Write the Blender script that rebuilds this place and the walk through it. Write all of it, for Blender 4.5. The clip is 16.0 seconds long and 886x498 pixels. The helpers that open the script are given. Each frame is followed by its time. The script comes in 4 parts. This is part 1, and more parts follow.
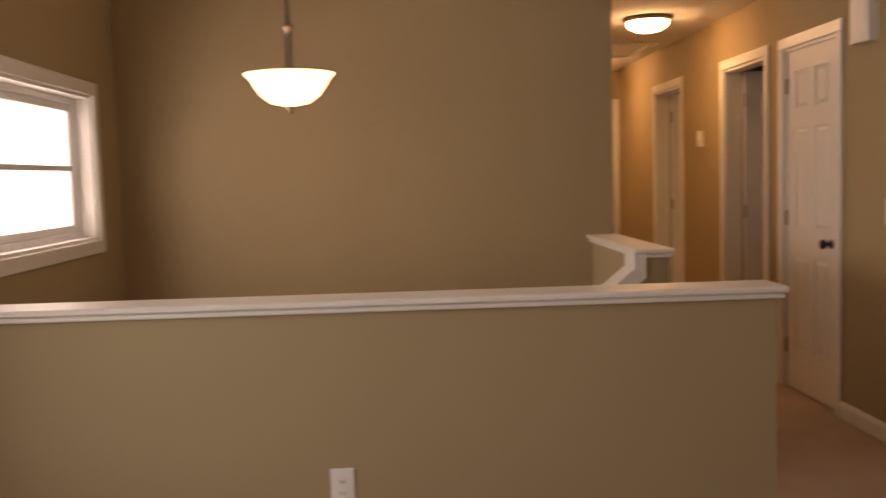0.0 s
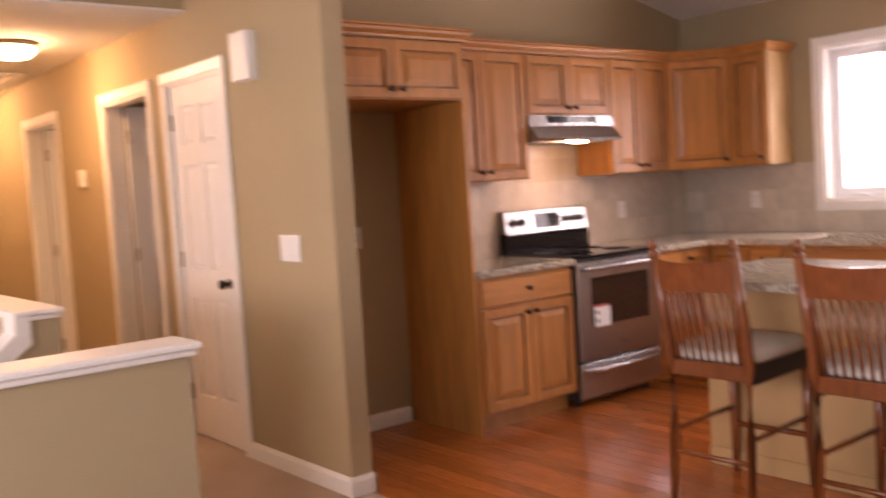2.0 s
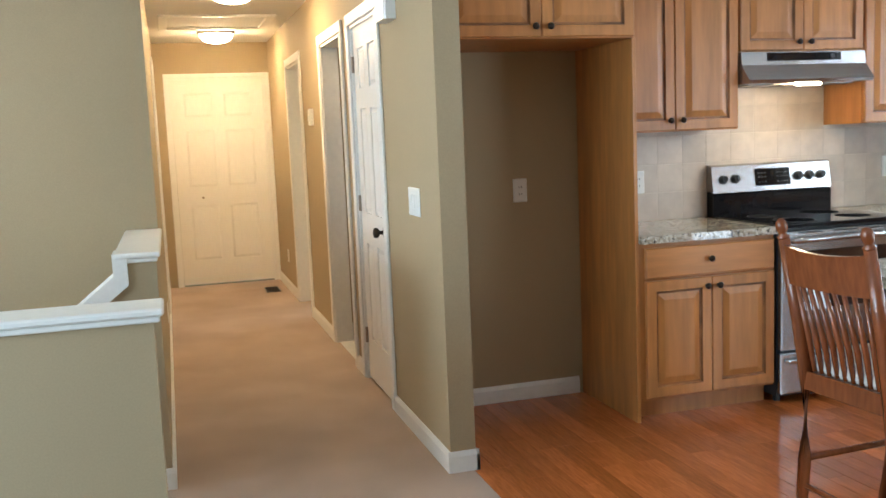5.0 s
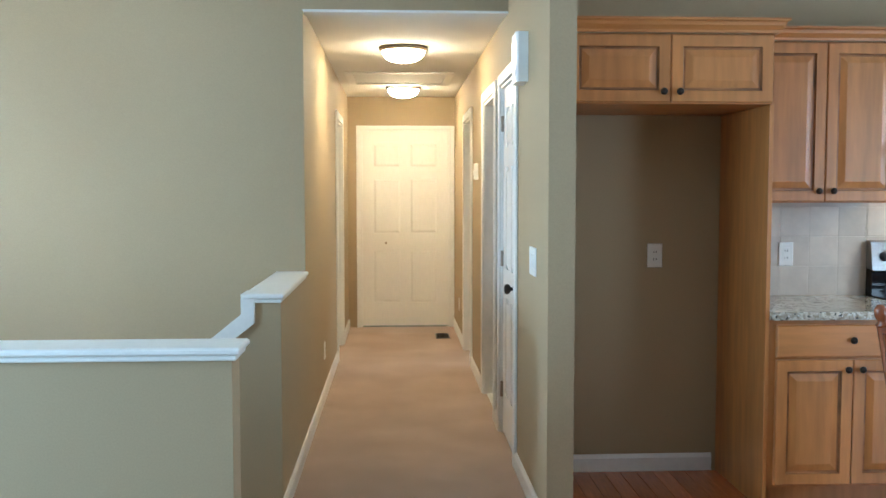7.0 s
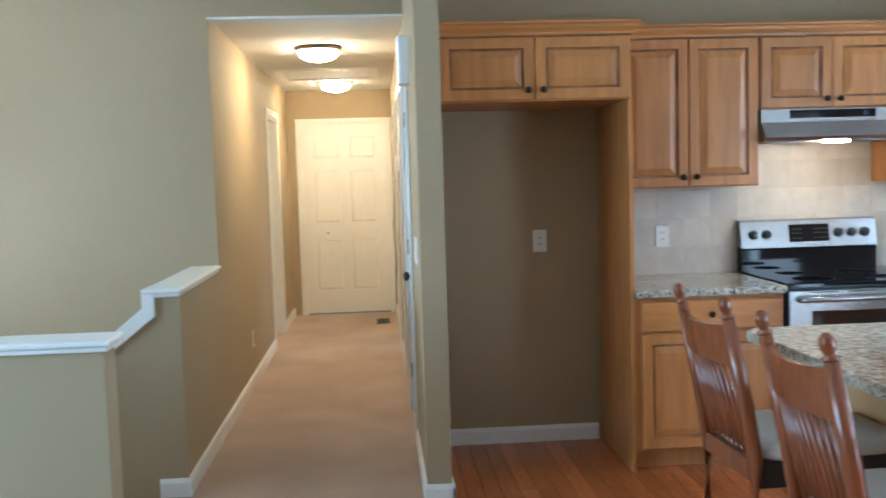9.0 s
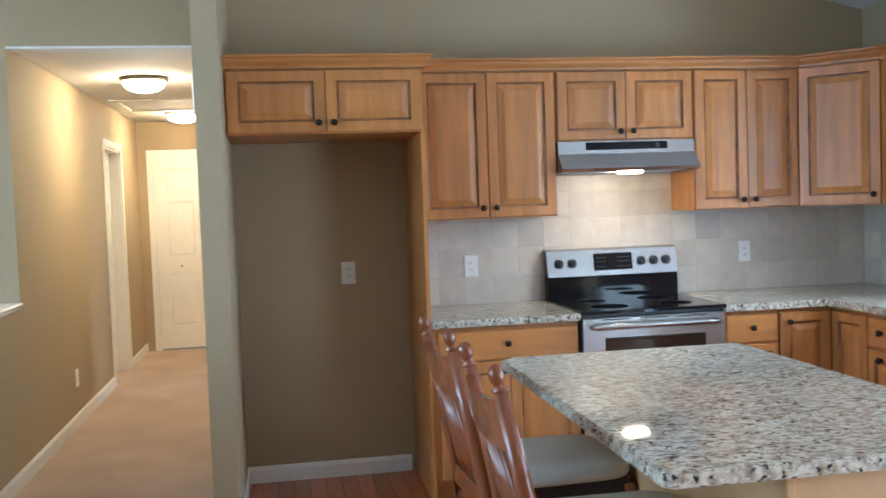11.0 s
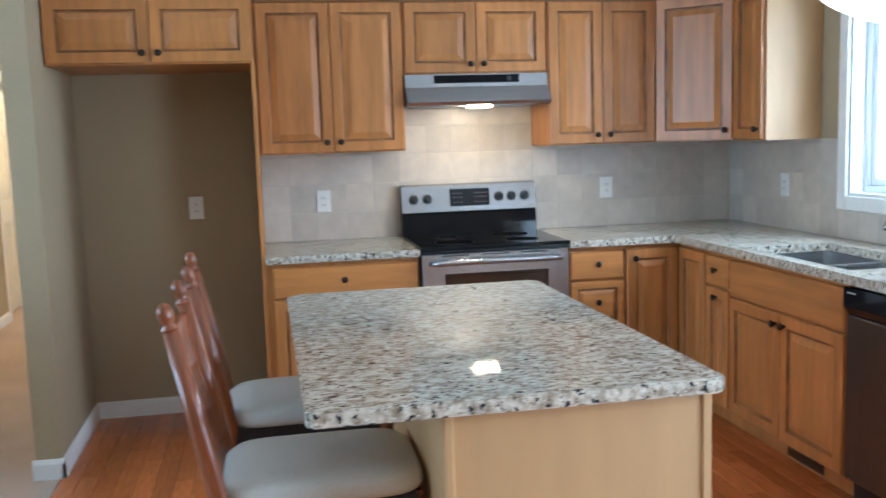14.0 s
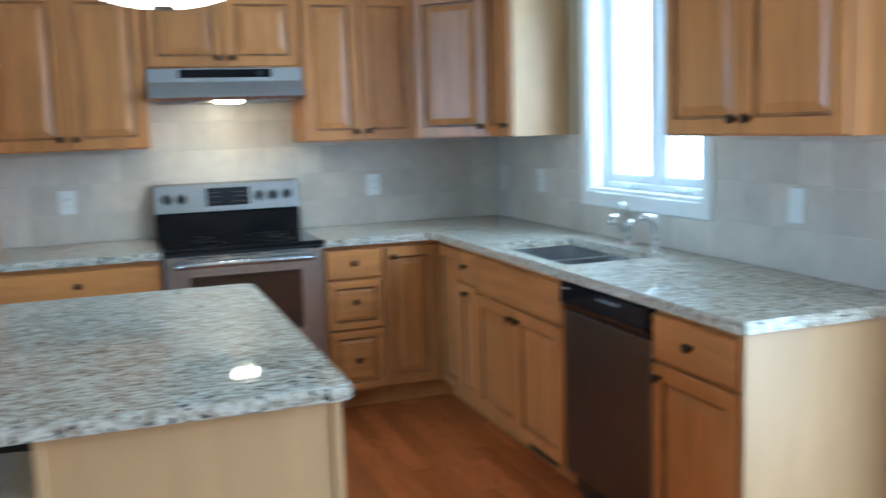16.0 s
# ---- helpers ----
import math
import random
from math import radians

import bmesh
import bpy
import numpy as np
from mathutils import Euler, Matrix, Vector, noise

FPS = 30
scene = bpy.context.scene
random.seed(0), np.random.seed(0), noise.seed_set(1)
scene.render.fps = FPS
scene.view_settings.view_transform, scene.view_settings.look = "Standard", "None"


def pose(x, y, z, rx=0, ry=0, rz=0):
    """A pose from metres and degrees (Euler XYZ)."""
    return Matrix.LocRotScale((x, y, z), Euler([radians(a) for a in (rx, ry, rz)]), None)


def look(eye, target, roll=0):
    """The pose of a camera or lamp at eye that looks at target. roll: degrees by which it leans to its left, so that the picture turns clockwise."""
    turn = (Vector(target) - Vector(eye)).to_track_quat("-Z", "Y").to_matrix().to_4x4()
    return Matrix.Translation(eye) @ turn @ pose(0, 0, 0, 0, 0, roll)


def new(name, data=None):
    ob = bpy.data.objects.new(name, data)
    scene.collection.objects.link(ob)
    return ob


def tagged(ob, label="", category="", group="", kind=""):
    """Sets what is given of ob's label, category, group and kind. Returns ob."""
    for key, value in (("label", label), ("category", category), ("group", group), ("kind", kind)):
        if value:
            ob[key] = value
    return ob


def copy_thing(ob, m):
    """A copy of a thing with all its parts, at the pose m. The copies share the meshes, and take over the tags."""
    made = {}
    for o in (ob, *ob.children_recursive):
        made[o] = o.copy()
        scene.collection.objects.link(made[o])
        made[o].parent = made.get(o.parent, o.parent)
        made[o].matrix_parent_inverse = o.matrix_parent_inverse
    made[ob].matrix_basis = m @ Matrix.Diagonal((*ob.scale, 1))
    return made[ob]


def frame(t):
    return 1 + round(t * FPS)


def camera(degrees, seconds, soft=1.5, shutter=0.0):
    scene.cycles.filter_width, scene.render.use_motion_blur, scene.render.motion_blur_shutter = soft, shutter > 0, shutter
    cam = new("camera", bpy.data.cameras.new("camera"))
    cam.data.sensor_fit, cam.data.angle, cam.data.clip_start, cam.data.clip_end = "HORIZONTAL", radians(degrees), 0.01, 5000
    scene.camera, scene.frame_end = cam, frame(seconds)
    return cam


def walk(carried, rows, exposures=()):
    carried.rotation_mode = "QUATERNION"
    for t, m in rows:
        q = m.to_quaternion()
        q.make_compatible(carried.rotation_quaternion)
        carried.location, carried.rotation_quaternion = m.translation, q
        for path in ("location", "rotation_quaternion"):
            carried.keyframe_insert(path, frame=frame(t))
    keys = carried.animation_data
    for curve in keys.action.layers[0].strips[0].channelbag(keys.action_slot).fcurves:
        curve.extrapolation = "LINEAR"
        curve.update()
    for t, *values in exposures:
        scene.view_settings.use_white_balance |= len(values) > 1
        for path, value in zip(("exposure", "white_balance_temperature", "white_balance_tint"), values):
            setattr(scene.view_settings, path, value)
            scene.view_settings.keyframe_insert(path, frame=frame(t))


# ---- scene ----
cam = camera(51.4, 16.0, shutter=0.5)
PATH = [
    (0, (-4.053, -4.673, 1.333), (-3.975, -2.68, 1.177), -1.6),
    (0.5, (-4.07, -4.65, 1.326), (-3.725, -2.685, 1.182), -0.4),
    (1, (-4.049, -4.582, 1.329), (-3.487, -2.665, 1.217), -0.7),
    (1.5, (-3.989, -4.435, 1.327), (-3.082, -2.654, 1.245), -2.4),
    (2, (-3.947, -4.291, 1.353), (-2.688, -2.743, 1.219), -3.6),
    (2.5, (-3.845, -4.22, 1.346), (-2.427, -2.83, 1.106), -6.6),
    (3, (-3.644, -4.302, 1.329), (-2.325, -2.817, 1.096), -4.1),
    (3.5, (-3.434, -4.312, 1.316), (-2.239, -2.725, 1.086), -3.6),
    (4, (-3.189, -4.334, 1.359), (-2.16, -2.63, 1.172), -3.7),
    (4.5, (-2.988, -4.411, 1.373), (-2.274, -2.556, 1.146), -1.7),
    (5, (-2.808, -4.424, 1.393), (-2.249, -2.52, 1.15), -2.4),
    (5.2, (-2.732, -4.398, 1.387), (-2.212, -2.479, 1.171), -1.7),
    (7.3, (-2.367, -4.605, 1.433), (-2.281, -2.61, 1.308), -0.1),
    (7.5, (-2.355, -4.635, 1.439), (-2.247, -2.642, 1.311), -0.3),
    (8, (-2.276, -4.74, 1.445), (-2.121, -2.752, 1.294), 0.3),
    (8.5, (-2.135, -4.853, 1.466), (-2.026, -2.86, 1.328), -1.4),
    (9, (-1.954, -4.902, 1.471), (-1.814, -2.913, 1.31), -1.7),
    (9.2, (-1.903, -4.89, 1.472), (-1.623, -2.917, 1.308), -1.0),
    (11.3, (-1.362, -4.981, 1.467), (-0.995, -3.018, 1.364), -2.5),
    (11.5, (-1.327, -4.996, 1.468), (-0.837, -3.061, 1.347), -2.4),
    (12, (-1.188, -4.965, 1.464), (-0.573, -3.07, 1.285), -1.6),
    (12.5, (-1.084, -4.955, 1.466), (-0.511, -3.049, 1.269), -1.3),
    (13, (-0.958, -5.008, 1.463), (-0.559, -3.06, 1.25), -1.1),
    (13.5, (-0.838, -5.062, 1.458), (-0.524, -3.099, 1.234), -1.3),
    (14, (-0.728, -5.025, 1.445), (-0.354, -3.076, 1.198), -1.8),
    (14.5, (-0.611, -4.951, 1.444), (-0.146, -3.018, 1.221), -0.7),
    (15, (-0.527, -4.938, 1.436), (-0.118, -2.995, 1.195), -1.6),
    (15.5, (-0.357, -5.026, 1.434), (0.04, -3.084, 1.172), -1.9),
    (16, (-0.194, -5.057, 1.431), (0.472, -3.19, 1.166), -1.9),
]
# seconds, stops, kelvin, tint
EXPOSURES = [
    (0.0, -1.38, 10900, 42), (0.5, -0.55, 10800, 46), (1.0, -0.2, 10100, 48), (2.0, 0.0, 8600, 48), (3.0, 0.05, 7300, 32), (3.5, 0.08, 7050, 28),
    (4.5, 0.2, 6200, 11), (5.2, 0.25, 5850, 7), (7.5, 0.2, 4980, 1), (9.0, 0.22, 5050, 3), (12.0, 0.45, 5100, 5), (14.5, 0.38, 5000, 3), (16.0, 0.22, 4600, -4),
]
walk(cam, [(t, look(eye, target, roll)) for t, eye, target, roll in PATH], EXPOSURES)

# ---- world and lights ----
scene.view_settings.exposure = 0.0
world = bpy.data.worlds.new("world")
scene.world = world
world.use_nodes = True
wn = world.node_tree.nodes
sky = wn.new("ShaderNodeTexSky")
sky.sky_type = "NISHITA"
sky.sun_disc = False
sky.sun_elevation, sky.sun_rotation = radians(40), radians(160)
wn["Background"].inputs["Strength"].default_value = 0.12
world.node_tree.links.new(sky.outputs[0], wn["Background"].inputs["Color"])
sun = new("sun", bpy.data.lights.new("sun", "SUN"))
sun.data.energy, sun.data.angle, sun.data.color = 0.8, radians(15), (1, 0.96, 0.9)
sun.matrix_basis = pose(0, 0, 10, 50, 0, 20)


def window_light(name, eye, target, w, h, watts, color=(0.80, 0.92, 1.0)):
    ob = new(name, bpy.data.lights.new(name, "AREA"))
    ob.data.shape, ob.data.size, ob.data.size_y = "RECTANGLE", w, h
    ob.data.energy, ob.data.color = watts, color
    ob.matrix_basis = look(eye, target)
    return ob


window_light("kitchen_window_daylight", (2.36, -1.25, 1.72), (0, -1.45, 1.62), 2.2, 1.5, 150)
window_light("stair_window_daylight", (-6.0, -0.45, 1.50), (-3, -0.60, 1.35), 2.2, 1.2, 170)
# unseen daylight added on the right to brighten the cabinet end panels
window_light("added_side_daylight", (2.25, -4.5, 1.10), (-2.0, -4.4, 0.9), 1.8, 2.0, 95)
window_light("living_window_daylight", (-5.90, -3.5, 1.45), (-3.4, -3.3, 1.2), 2.2, 1.6, 118, (0.64, 0.85, 1.0))
window_light("bedroom_window_daylight", (0.2, 3.9, 1.5), (-2, 3.7, 1.0), 1.1, 1.1, 40)

# ---- helpers of this scene ----


def part(name, bm, material, parent=None, label="", smooth=False):
    me = bpy.data.meshes.new(name)
    bmesh.ops.recalc_face_normals(bm, faces=bm.faces[:])
    bm.to_mesh(me)
    bm.free()
    if smooth:
        for p in me.polygons:
            p.use_smooth = True
    me.materials.append(material)
    ob = new(name, me)
    if parent is not None:
        ob.parent = parent
    if label:
        ob["label"] = label
    return ob


def share(name, me, parent, m):
    ob = new(name, me)
    ob.parent = parent
    ob.matrix_basis = m
    return ob


def thing(name, m, label, category, group=""):
    ob = new(name)
    ob.empty_display_size = 0.1
    ob.matrix_basis = m
    return tagged(ob, label, category, group)


def structure(name, bm, material, label=""):
    return tagged(part(name, bm, material), label, name.split("_")[0], kind="structure")


def add_box(bm, x0, x1, y0, y1, z0, z1, bevel=0.0):
    r = bmesh.ops.create_cube(bm, size=1)["verts"]
    for v in r:
        v.co = Vector(((x0 + x1) / 2 + v.co.x * (x1 - x0), (y0 + y1) / 2 + v.co.y * (y1 - y0), (z0 + z1) / 2 + v.co.z * (z1 - z0)))
    if bevel:
        es = list({e for v in r for e in v.link_edges})
        bmesh.ops.bevel(bm, geom=es, offset=bevel, segments=1, affect="EDGES")
    return bm


def box(x0, x1, y0, y1, z0, z1, bevel=0.0):
    return add_box(bmesh.new(), x0, x1, y0, y1, z0, z1, bevel)


def boxes(*rows, bevel=0.0):
    bm = bmesh.new()
    for r in rows:
        add_box(bm, *r, bevel=bevel)
    return bm


def lathe(profile, n=24, bm=None, m=None):
    """A turned solid round z; profile: rows of radius, height."""
    bm = bm or bmesh.new()
    rings = []
    for r, z in profile:
        ring = []
        for k in range(n):
            a = 2 * math.pi * k / n
            co = Vector((r * math.cos(a), r * math.sin(a), z))
            ring.append(bm.verts.new(m @ co if m else co))
        rings.append(ring)
    for a, b in zip(rings, rings[1:]):
        for k in range(n):
            bm.faces.new((a[k], a[(k + 1) % n], b[(k + 1) % n], b[k]))
    for ring in (rings[0], rings[-1]):
        bm.faces.new(ring)
    return bm


def rod(bm, a, b, r0, r1=None, n=10):
    """A round bar from a to b."""
    a, b = Vector(a), Vector(b)
    m = Matrix.Translation(a) @ (b - a).to_track_quat("Z", "Y").to_matrix().to_4x4()
    return lathe([(r0, 0), (r1 if r1 else r0, (b - a).length)], n, bm, m)


def tube(bm, pts, r, n=10):
    """A bent round pipe through points."""
    pts = [Vector(p) for p in pts]
    rings = []
    for k, p in enumerate(pts):
        d = (pts[min(k + 1, len(pts) - 1)] - pts[max(k - 1, 0)]).normalized()
        q = d.to_track_quat("Z", "Y")
        rr = r[k] if isinstance(r, (list, tuple)) else r
        rings.append([bm.verts.new(p + q @ Vector((rr * math.cos(2 * math.pi * j / n), rr * math.sin(2 * math.pi * j / n), 0))) for j in range(n)])
    for a, b in zip(rings, rings[1:]):
        for j in range(n):
            bm.faces.new((a[j], a[(j + 1) % n], b[(j + 1) % n], b[j]))
    bm.faces.new(rings[0])
    bm.faces.new(rings[-1])
    return bm


def prism(outline, z0, z1, bm=None, axis="z"):
    """An outline of (a, b) pushed along an axis."""
    bm = bm or bmesh.new()

    def at(a, b, c):
        return {"z": (a, b, c), "x": (c, a, b), "y": (a, c, b)}[axis]

    lo = [bm.verts.new(at(a, b, z0)) for a, b in outline]
    hi = [bm.verts.new(at(a, b, z1)) for a, b in outline]
    n = len(outline)
    for k in range(n):
        bm.faces.new((lo[k], lo[(k + 1) % n], hi[(k + 1) % n], hi[k]))
    bm.faces.new(lo)
    bm.faces.new(hi)
    return bm


def ring_panel(x0, x1, z0, z1, y, rings, bm=None):
    """A moulded panel facing -y: rings of (inset, how far it stands out from y)."""
    bm = bm or bmesh.new()
    loops = []
    for i, d in rings:
        loops.append([bm.verts.new(c) for c in ((x0 + i, y - d, z0 + i), (x1 - i, y - d, z0 + i), (x1 - i, y - d, z1 - i), (x0 + i, y - d, z1 - i))])
    for a, b in zip(loops, loops[1:]):
        for k in range(4):
            bm.faces.new((a[k], a[(k + 1) % 4], b[(k + 1) % 4], b[k]))
    bm.faces.new(loops[0])
    bm.faces.new(loops[-1])
    return bm


# ---- materials ----


def material(name, color, rough=0.5, metal=0.0, scale=20.0, vary=0.12, bump=0.0, stretch=(1, 1, 1), detail=4.0, second=None, second_scale=2.0, coat=0.0, per_object=0.0, bump_scale=None, spec=0.5):
    m = bpy.data.materials.new(name)
    m.use_nodes = True
    t = m.node_tree
    n, l = t.nodes, t.links
    b = n["Principled BSDF"]
    b.inputs["Roughness"].default_value = rough
    b.inputs["Metallic"].default_value = metal
    b.inputs["Specular IOR Level"].default_value = spec
    b.inputs["Coat Weight"].default_value = coat
    b.inputs["Coat Roughness"].default_value = 0.15
    co = n.new("ShaderNodeTexCoord")
    mp = n.new("ShaderNodeMapping")
    mp.inputs["Scale"].default_value = stretch
    l.new(co.outputs["Object"], mp.inputs["Vector"])
    vec = mp.outputs[0]
    if per_object:
        oi = n.new("ShaderNodeObjectInfo")
        ad = n.new("ShaderNodeVectorMath")
        ad.operation = "MULTIPLY_ADD"
        l.new(oi.outputs["Random"], ad.inputs[0])
        ad.inputs[1].default_value = (37, 53, 71)
        l.new(vec, ad.inputs[2])
        vec = ad.outputs[0]
    n1 = n.new("ShaderNodeTexNoise")
    n1.inputs["Scale"].default_value, n1.inputs["Detail"].default_value = scale, detail
    l.new(vec, n1.inputs["Vector"])
    n2 = n.new("ShaderNodeTexNoise")
    n2.inputs["Scale"].default_value, n2.inputs["Detail"].default_value = second_scale, 2
    l.new(vec, n2.inputs["Vector"])
    dark = second or tuple(c * (1 - 2 * vary) for c in color)
    light = tuple(min(1, c * (1 + vary)) for c in color)
    r1 = n.new("ShaderNodeMix")
    r1.data_type = "RGBA"
    r1.inputs[6].default_value, r1.inputs[7].default_value = (*dark, 1), (*light, 1)
    ramp = n.new("ShaderNodeMapRange")
    ramp.inputs[1].default_value, ramp.inputs[2].default_value = 0.3, 0.7
    l.new(n1.outputs[0], ramp.inputs[0])
    l.new(ramp.outputs[0], r1.inputs[0])
    hs = n.new("ShaderNodeHueSaturation")
    l.new(r1.outputs[2], hs.inputs["Color"])
    big = n.new("ShaderNodeMapRange")
    big.inputs[1].default_value, big.inputs[2].default_value = 0.25, 0.75
    big.inputs[3].default_value, big.inputs[4].default_value = 1 - vary * 0.8, 1 + vary * 0.8
    l.new(n2.outputs[0], big.inputs[0])
    val = big.outputs[0]
    if per_object:
        pr = n.new("ShaderNodeMapRange")
        pr.inputs[3].default_value, pr.inputs[4].default_value = 1 - per_object, 1 + per_object
        l.new(oi.outputs["Random"], pr.inputs[0])
        mu = n.new("ShaderNodeMath")
        mu.operation = "MULTIPLY"
        l.new(val, mu.inputs[0])
        l.new(pr.outputs[0], mu.inputs[1])
        val = mu.outputs[0]
    l.new(val, hs.inputs["Value"])
    l.new(hs.outputs[0], b.inputs["Base Color"])
    if bump:
        bp = n.new("ShaderNodeBump")
        bp.inputs["Strength"].default_value = bump
        bp.inputs["Distance"].default_value = 0.004
        src = n1
        if bump_scale:
            src = n.new("ShaderNodeTexNoise")
            src.inputs["Scale"].default_value, src.inputs["Detail"].default_value = bump_scale, 3
            l.new(vec, src.inputs["Vector"])
        l.new(src.outputs[0], bp.inputs["Height"])
        l.new(bp.outputs[0], b.inputs["Normal"])
    return m


def glow(name, color, strength):
    m = bpy.data.materials.new(name)
    m.use_nodes = True
    b = m.node_tree.nodes["Principled BSDF"]
    b.inputs["Base Color"].default_value = (0.9, 0.88, 0.82, 1)
    b.inputs["Emission Color"].default_value = (*color, 1)
    b.inputs["Emission Strength"].default_value = strength
    b.inputs["Roughness"].default_value = 0.3
    return m


def granite():
    m = bpy.data.materials.new("granite")
    m.use_nodes = True
    t = m.node_tree
    n, l = t.nodes, t.links
    b = n["Principled BSDF"]
    b.inputs["Roughness"].default_value = 0.035
    co = n.new("ShaderNodeTexCoord")
    mp = n.new("ShaderNodeMapping")
    mp.inputs["Scale"].default_value = (1, 1.7, 1)
    l.new(co.outputs["Object"], mp.inputs["Vector"])

    def noise_node(scale, detail=3):
        a = n.new("ShaderNodeTexNoise")
        a.inputs["Scale"].default_value, a.inputs["Detail"].default_value = scale, detail
        l.new(mp.outputs[0], a.inputs["Vector"])
        return a

    ground = n.new("ShaderNodeValToRGB")
    e = ground.color_ramp.elements
    e[0].position, e[0].color = 0.36, (0.30, 0.24, 0.17, 1)
    e[1].position, e[1].color = 0.60, (0.66, 0.61, 0.50, 1)
    l.new(noise_node(42, 4).outputs[0], ground.inputs[0])

    def flecks(under, scale, lo, hi, color):
        f = n.new("ShaderNodeMapRange")
        f.inputs[1].default_value, f.inputs[2].default_value = lo, hi
        l.new(noise_node(scale, 4).outputs[0], f.inputs[0])
        x = n.new("ShaderNodeMix")
        x.data_type = "RGBA"
        l.new(f.outputs[0], x.inputs[0])
        l.new(under, x.inputs[6])
        x.inputs[7].default_value = (*color, 1)
        return x.outputs[2]

    c = flecks(ground.outputs[0], 95, 0.60, 0.66, (0.72, 0.70, 0.64))
    c = flecks(c, 62, 0.585, 0.63, (0.03, 0.03, 0.035))
    c = flecks(c, 130, 0.62, 0.67, (0.14, 0.085, 0.05))
    l.new(c, b.inputs["Base Color"])
    return m


PAINT = material("wall_paint", (0.395, 0.305, 0.18), 0.75, scale=180, vary=0.03, bump=0.12, second_scale=1.2)
CEIL = material("ceiling_paint", (0.78, 0.77, 0.74), 0.9, scale=90, vary=0.03, bump=0.35, second_scale=1.0)
TRIM = material("white_trim_paint", (0.80, 0.79, 0.75), 0.35, scale=40, vary=0.02, second_scale=3)
DOORW = material("white_door_paint", (0.80, 0.78, 0.73), 0.38, scale=120, vary=0.02, bump=0.05, stretch=(1, 1, 0.1))
CARPET = material("beige_carpet", (0.44, 0.327, 0.255), 1.0, scale=260, vary=0.16, bump=0.9, second_scale=2.2, spec=0.1)
FLOORW = material("cherry_floor_wood", (0.48, 0.135, 0.032), 0.18, scale=9, vary=0.12, stretch=(1.2, 14, 14), second_scale=1.0, per_object=0.2, coat=0.3)
UNDER = material("floor_joint", (0.2, 0.065, 0.022), 0.6)
MAPLE = material("maple_wood", (0.485, 0.20, 0.053), 0.34, scale=5, vary=0.11, bump=0.05, stretch=(5, 5, 0.6), second_scale=1.1, per_object=0.10)
MAPLEH = material("maple_wood_level_grain", (0.485, 0.20, 0.053), 0.34, scale=5, vary=0.11, bump=0.05, stretch=(0.6, 5, 5), second_scale=1.1, per_object=0.10)
GLAZE = material("brown_glaze", (0.29, 0.12, 0.037), 0.4, scale=9, vary=0.25, second_scale=1.5)
# pale maple; also stands for brightly lit maple on the narrow wall cabinet
PALE = material("pale_and_lit_maple", (0.52, 0.32, 0.145), 0.42, scale=4, vary=0.045, stretch=(3, 3, 0.7), second_scale=0.9)
CHERRY = material("stained_chair_wood", (0.235, 0.066, 0.02), 0.27, scale=8, vary=0.11, stretch=(9, 9, 1), second_scale=0.8, coat=0.4, per_object=0.1)
FABRIC = material("cream_seat_cloth", (0.66, 0.62, 0.55), 0.95, scale=300, vary=0.07, bump=0.4, spec=0.1)
PIPING = material("dark_seat_base", (0.022, 0.016, 0.014), 0.6)
STEEL = material("brushed_steel", (0.47, 0.47, 0.475), 0.27, 0.95, scale=12, vary=0.08, stretch=(1, 30, 60))
DARKSTEEL = material("dark_steel_front", (0.20, 0.185, 0.18), 0.36, 1.0, scale=12, vary=0.07, stretch=(40, 40, 1))
CHROME = material("chrome", (0.78, 0.78, 0.78), 0.08, 1.0, vary=0.01)
BLACK = material("black_gloss", (0.010, 0.010, 0.012), 0.06, vary=0.02, spec=0.35)
BLACKM = material("black_plastic", (0.02, 0.02, 0.022), 0.35, vary=0.05)
OVENGLASS = material("dark_oven_glass", (0.035, 0.02, 0.014), 0.06, vary=0.05)
BRONZE = material("dark_bronze", (0.035, 0.026, 0.02), 0.35, 0.7, vary=0.1)
NICKEL = material("brushed_nickel", (0.33, 0.27, 0.21), 0.35, 1.0, vary=0.06)
PLATE = material("white_plastic", (0.80, 0.80, 0.77), 0.35, vary=0.01)
TILE = material("beige_wall_tile", (0.56, 0.49, 0.41), 0.34, scale=14, vary=0.05, second_scale=2.4, per_object=0.10, bump=0.08)
GROUT = material("tile_grout", (0.56, 0.50, 0.42), 0.9, scale=90, vary=0.06)
GRANITE = granite()
BATHFLOOR = material("pale_bathroom_vinyl", (0.66, 0.64, 0.60), 0.4, scale=9, vary=0.05)
VINYL = material("white_window_vinyl", (0.82, 0.84, 0.85), 0.35, vary=0.01)
PAPER = material("white_paper", (0.82, 0.81, 0.79), 0.7, vary=0.01)
REDINK = material("red_ink", (0.55, 0.06, 0.04), 0.7)
GREYINK = material("dark_ink", (0.06, 0.06, 0.06), 0.7)
LIT = material("pale_display_marks", (0.55, 0.58, 0.60), 0.5)
BOWL = glow("lit_frosted_glass", (1.0, 0.72, 0.40), 110.0)
BOWLS = glow("lit_frosted_bowl", (1.0, 0.72, 0.40), 9.0)
BOWLK = glow("lit_white_glass", (1.0, 0.86, 0.66), 8.0)
HOODLIGHT = glow("hood_light_lens", (1.0, 0.72, 0.40), 125.0)
GLASS = bpy.data.materials.new("window_glass")
GLASS.use_nodes = True
gb = GLASS.node_tree.nodes["Principled BSDF"]
gb.inputs["Transmission Weight"].default_value, gb.inputs["Roughness"].default_value, gb.inputs["IOR"].default_value = 1.0, 0.0, 1.1
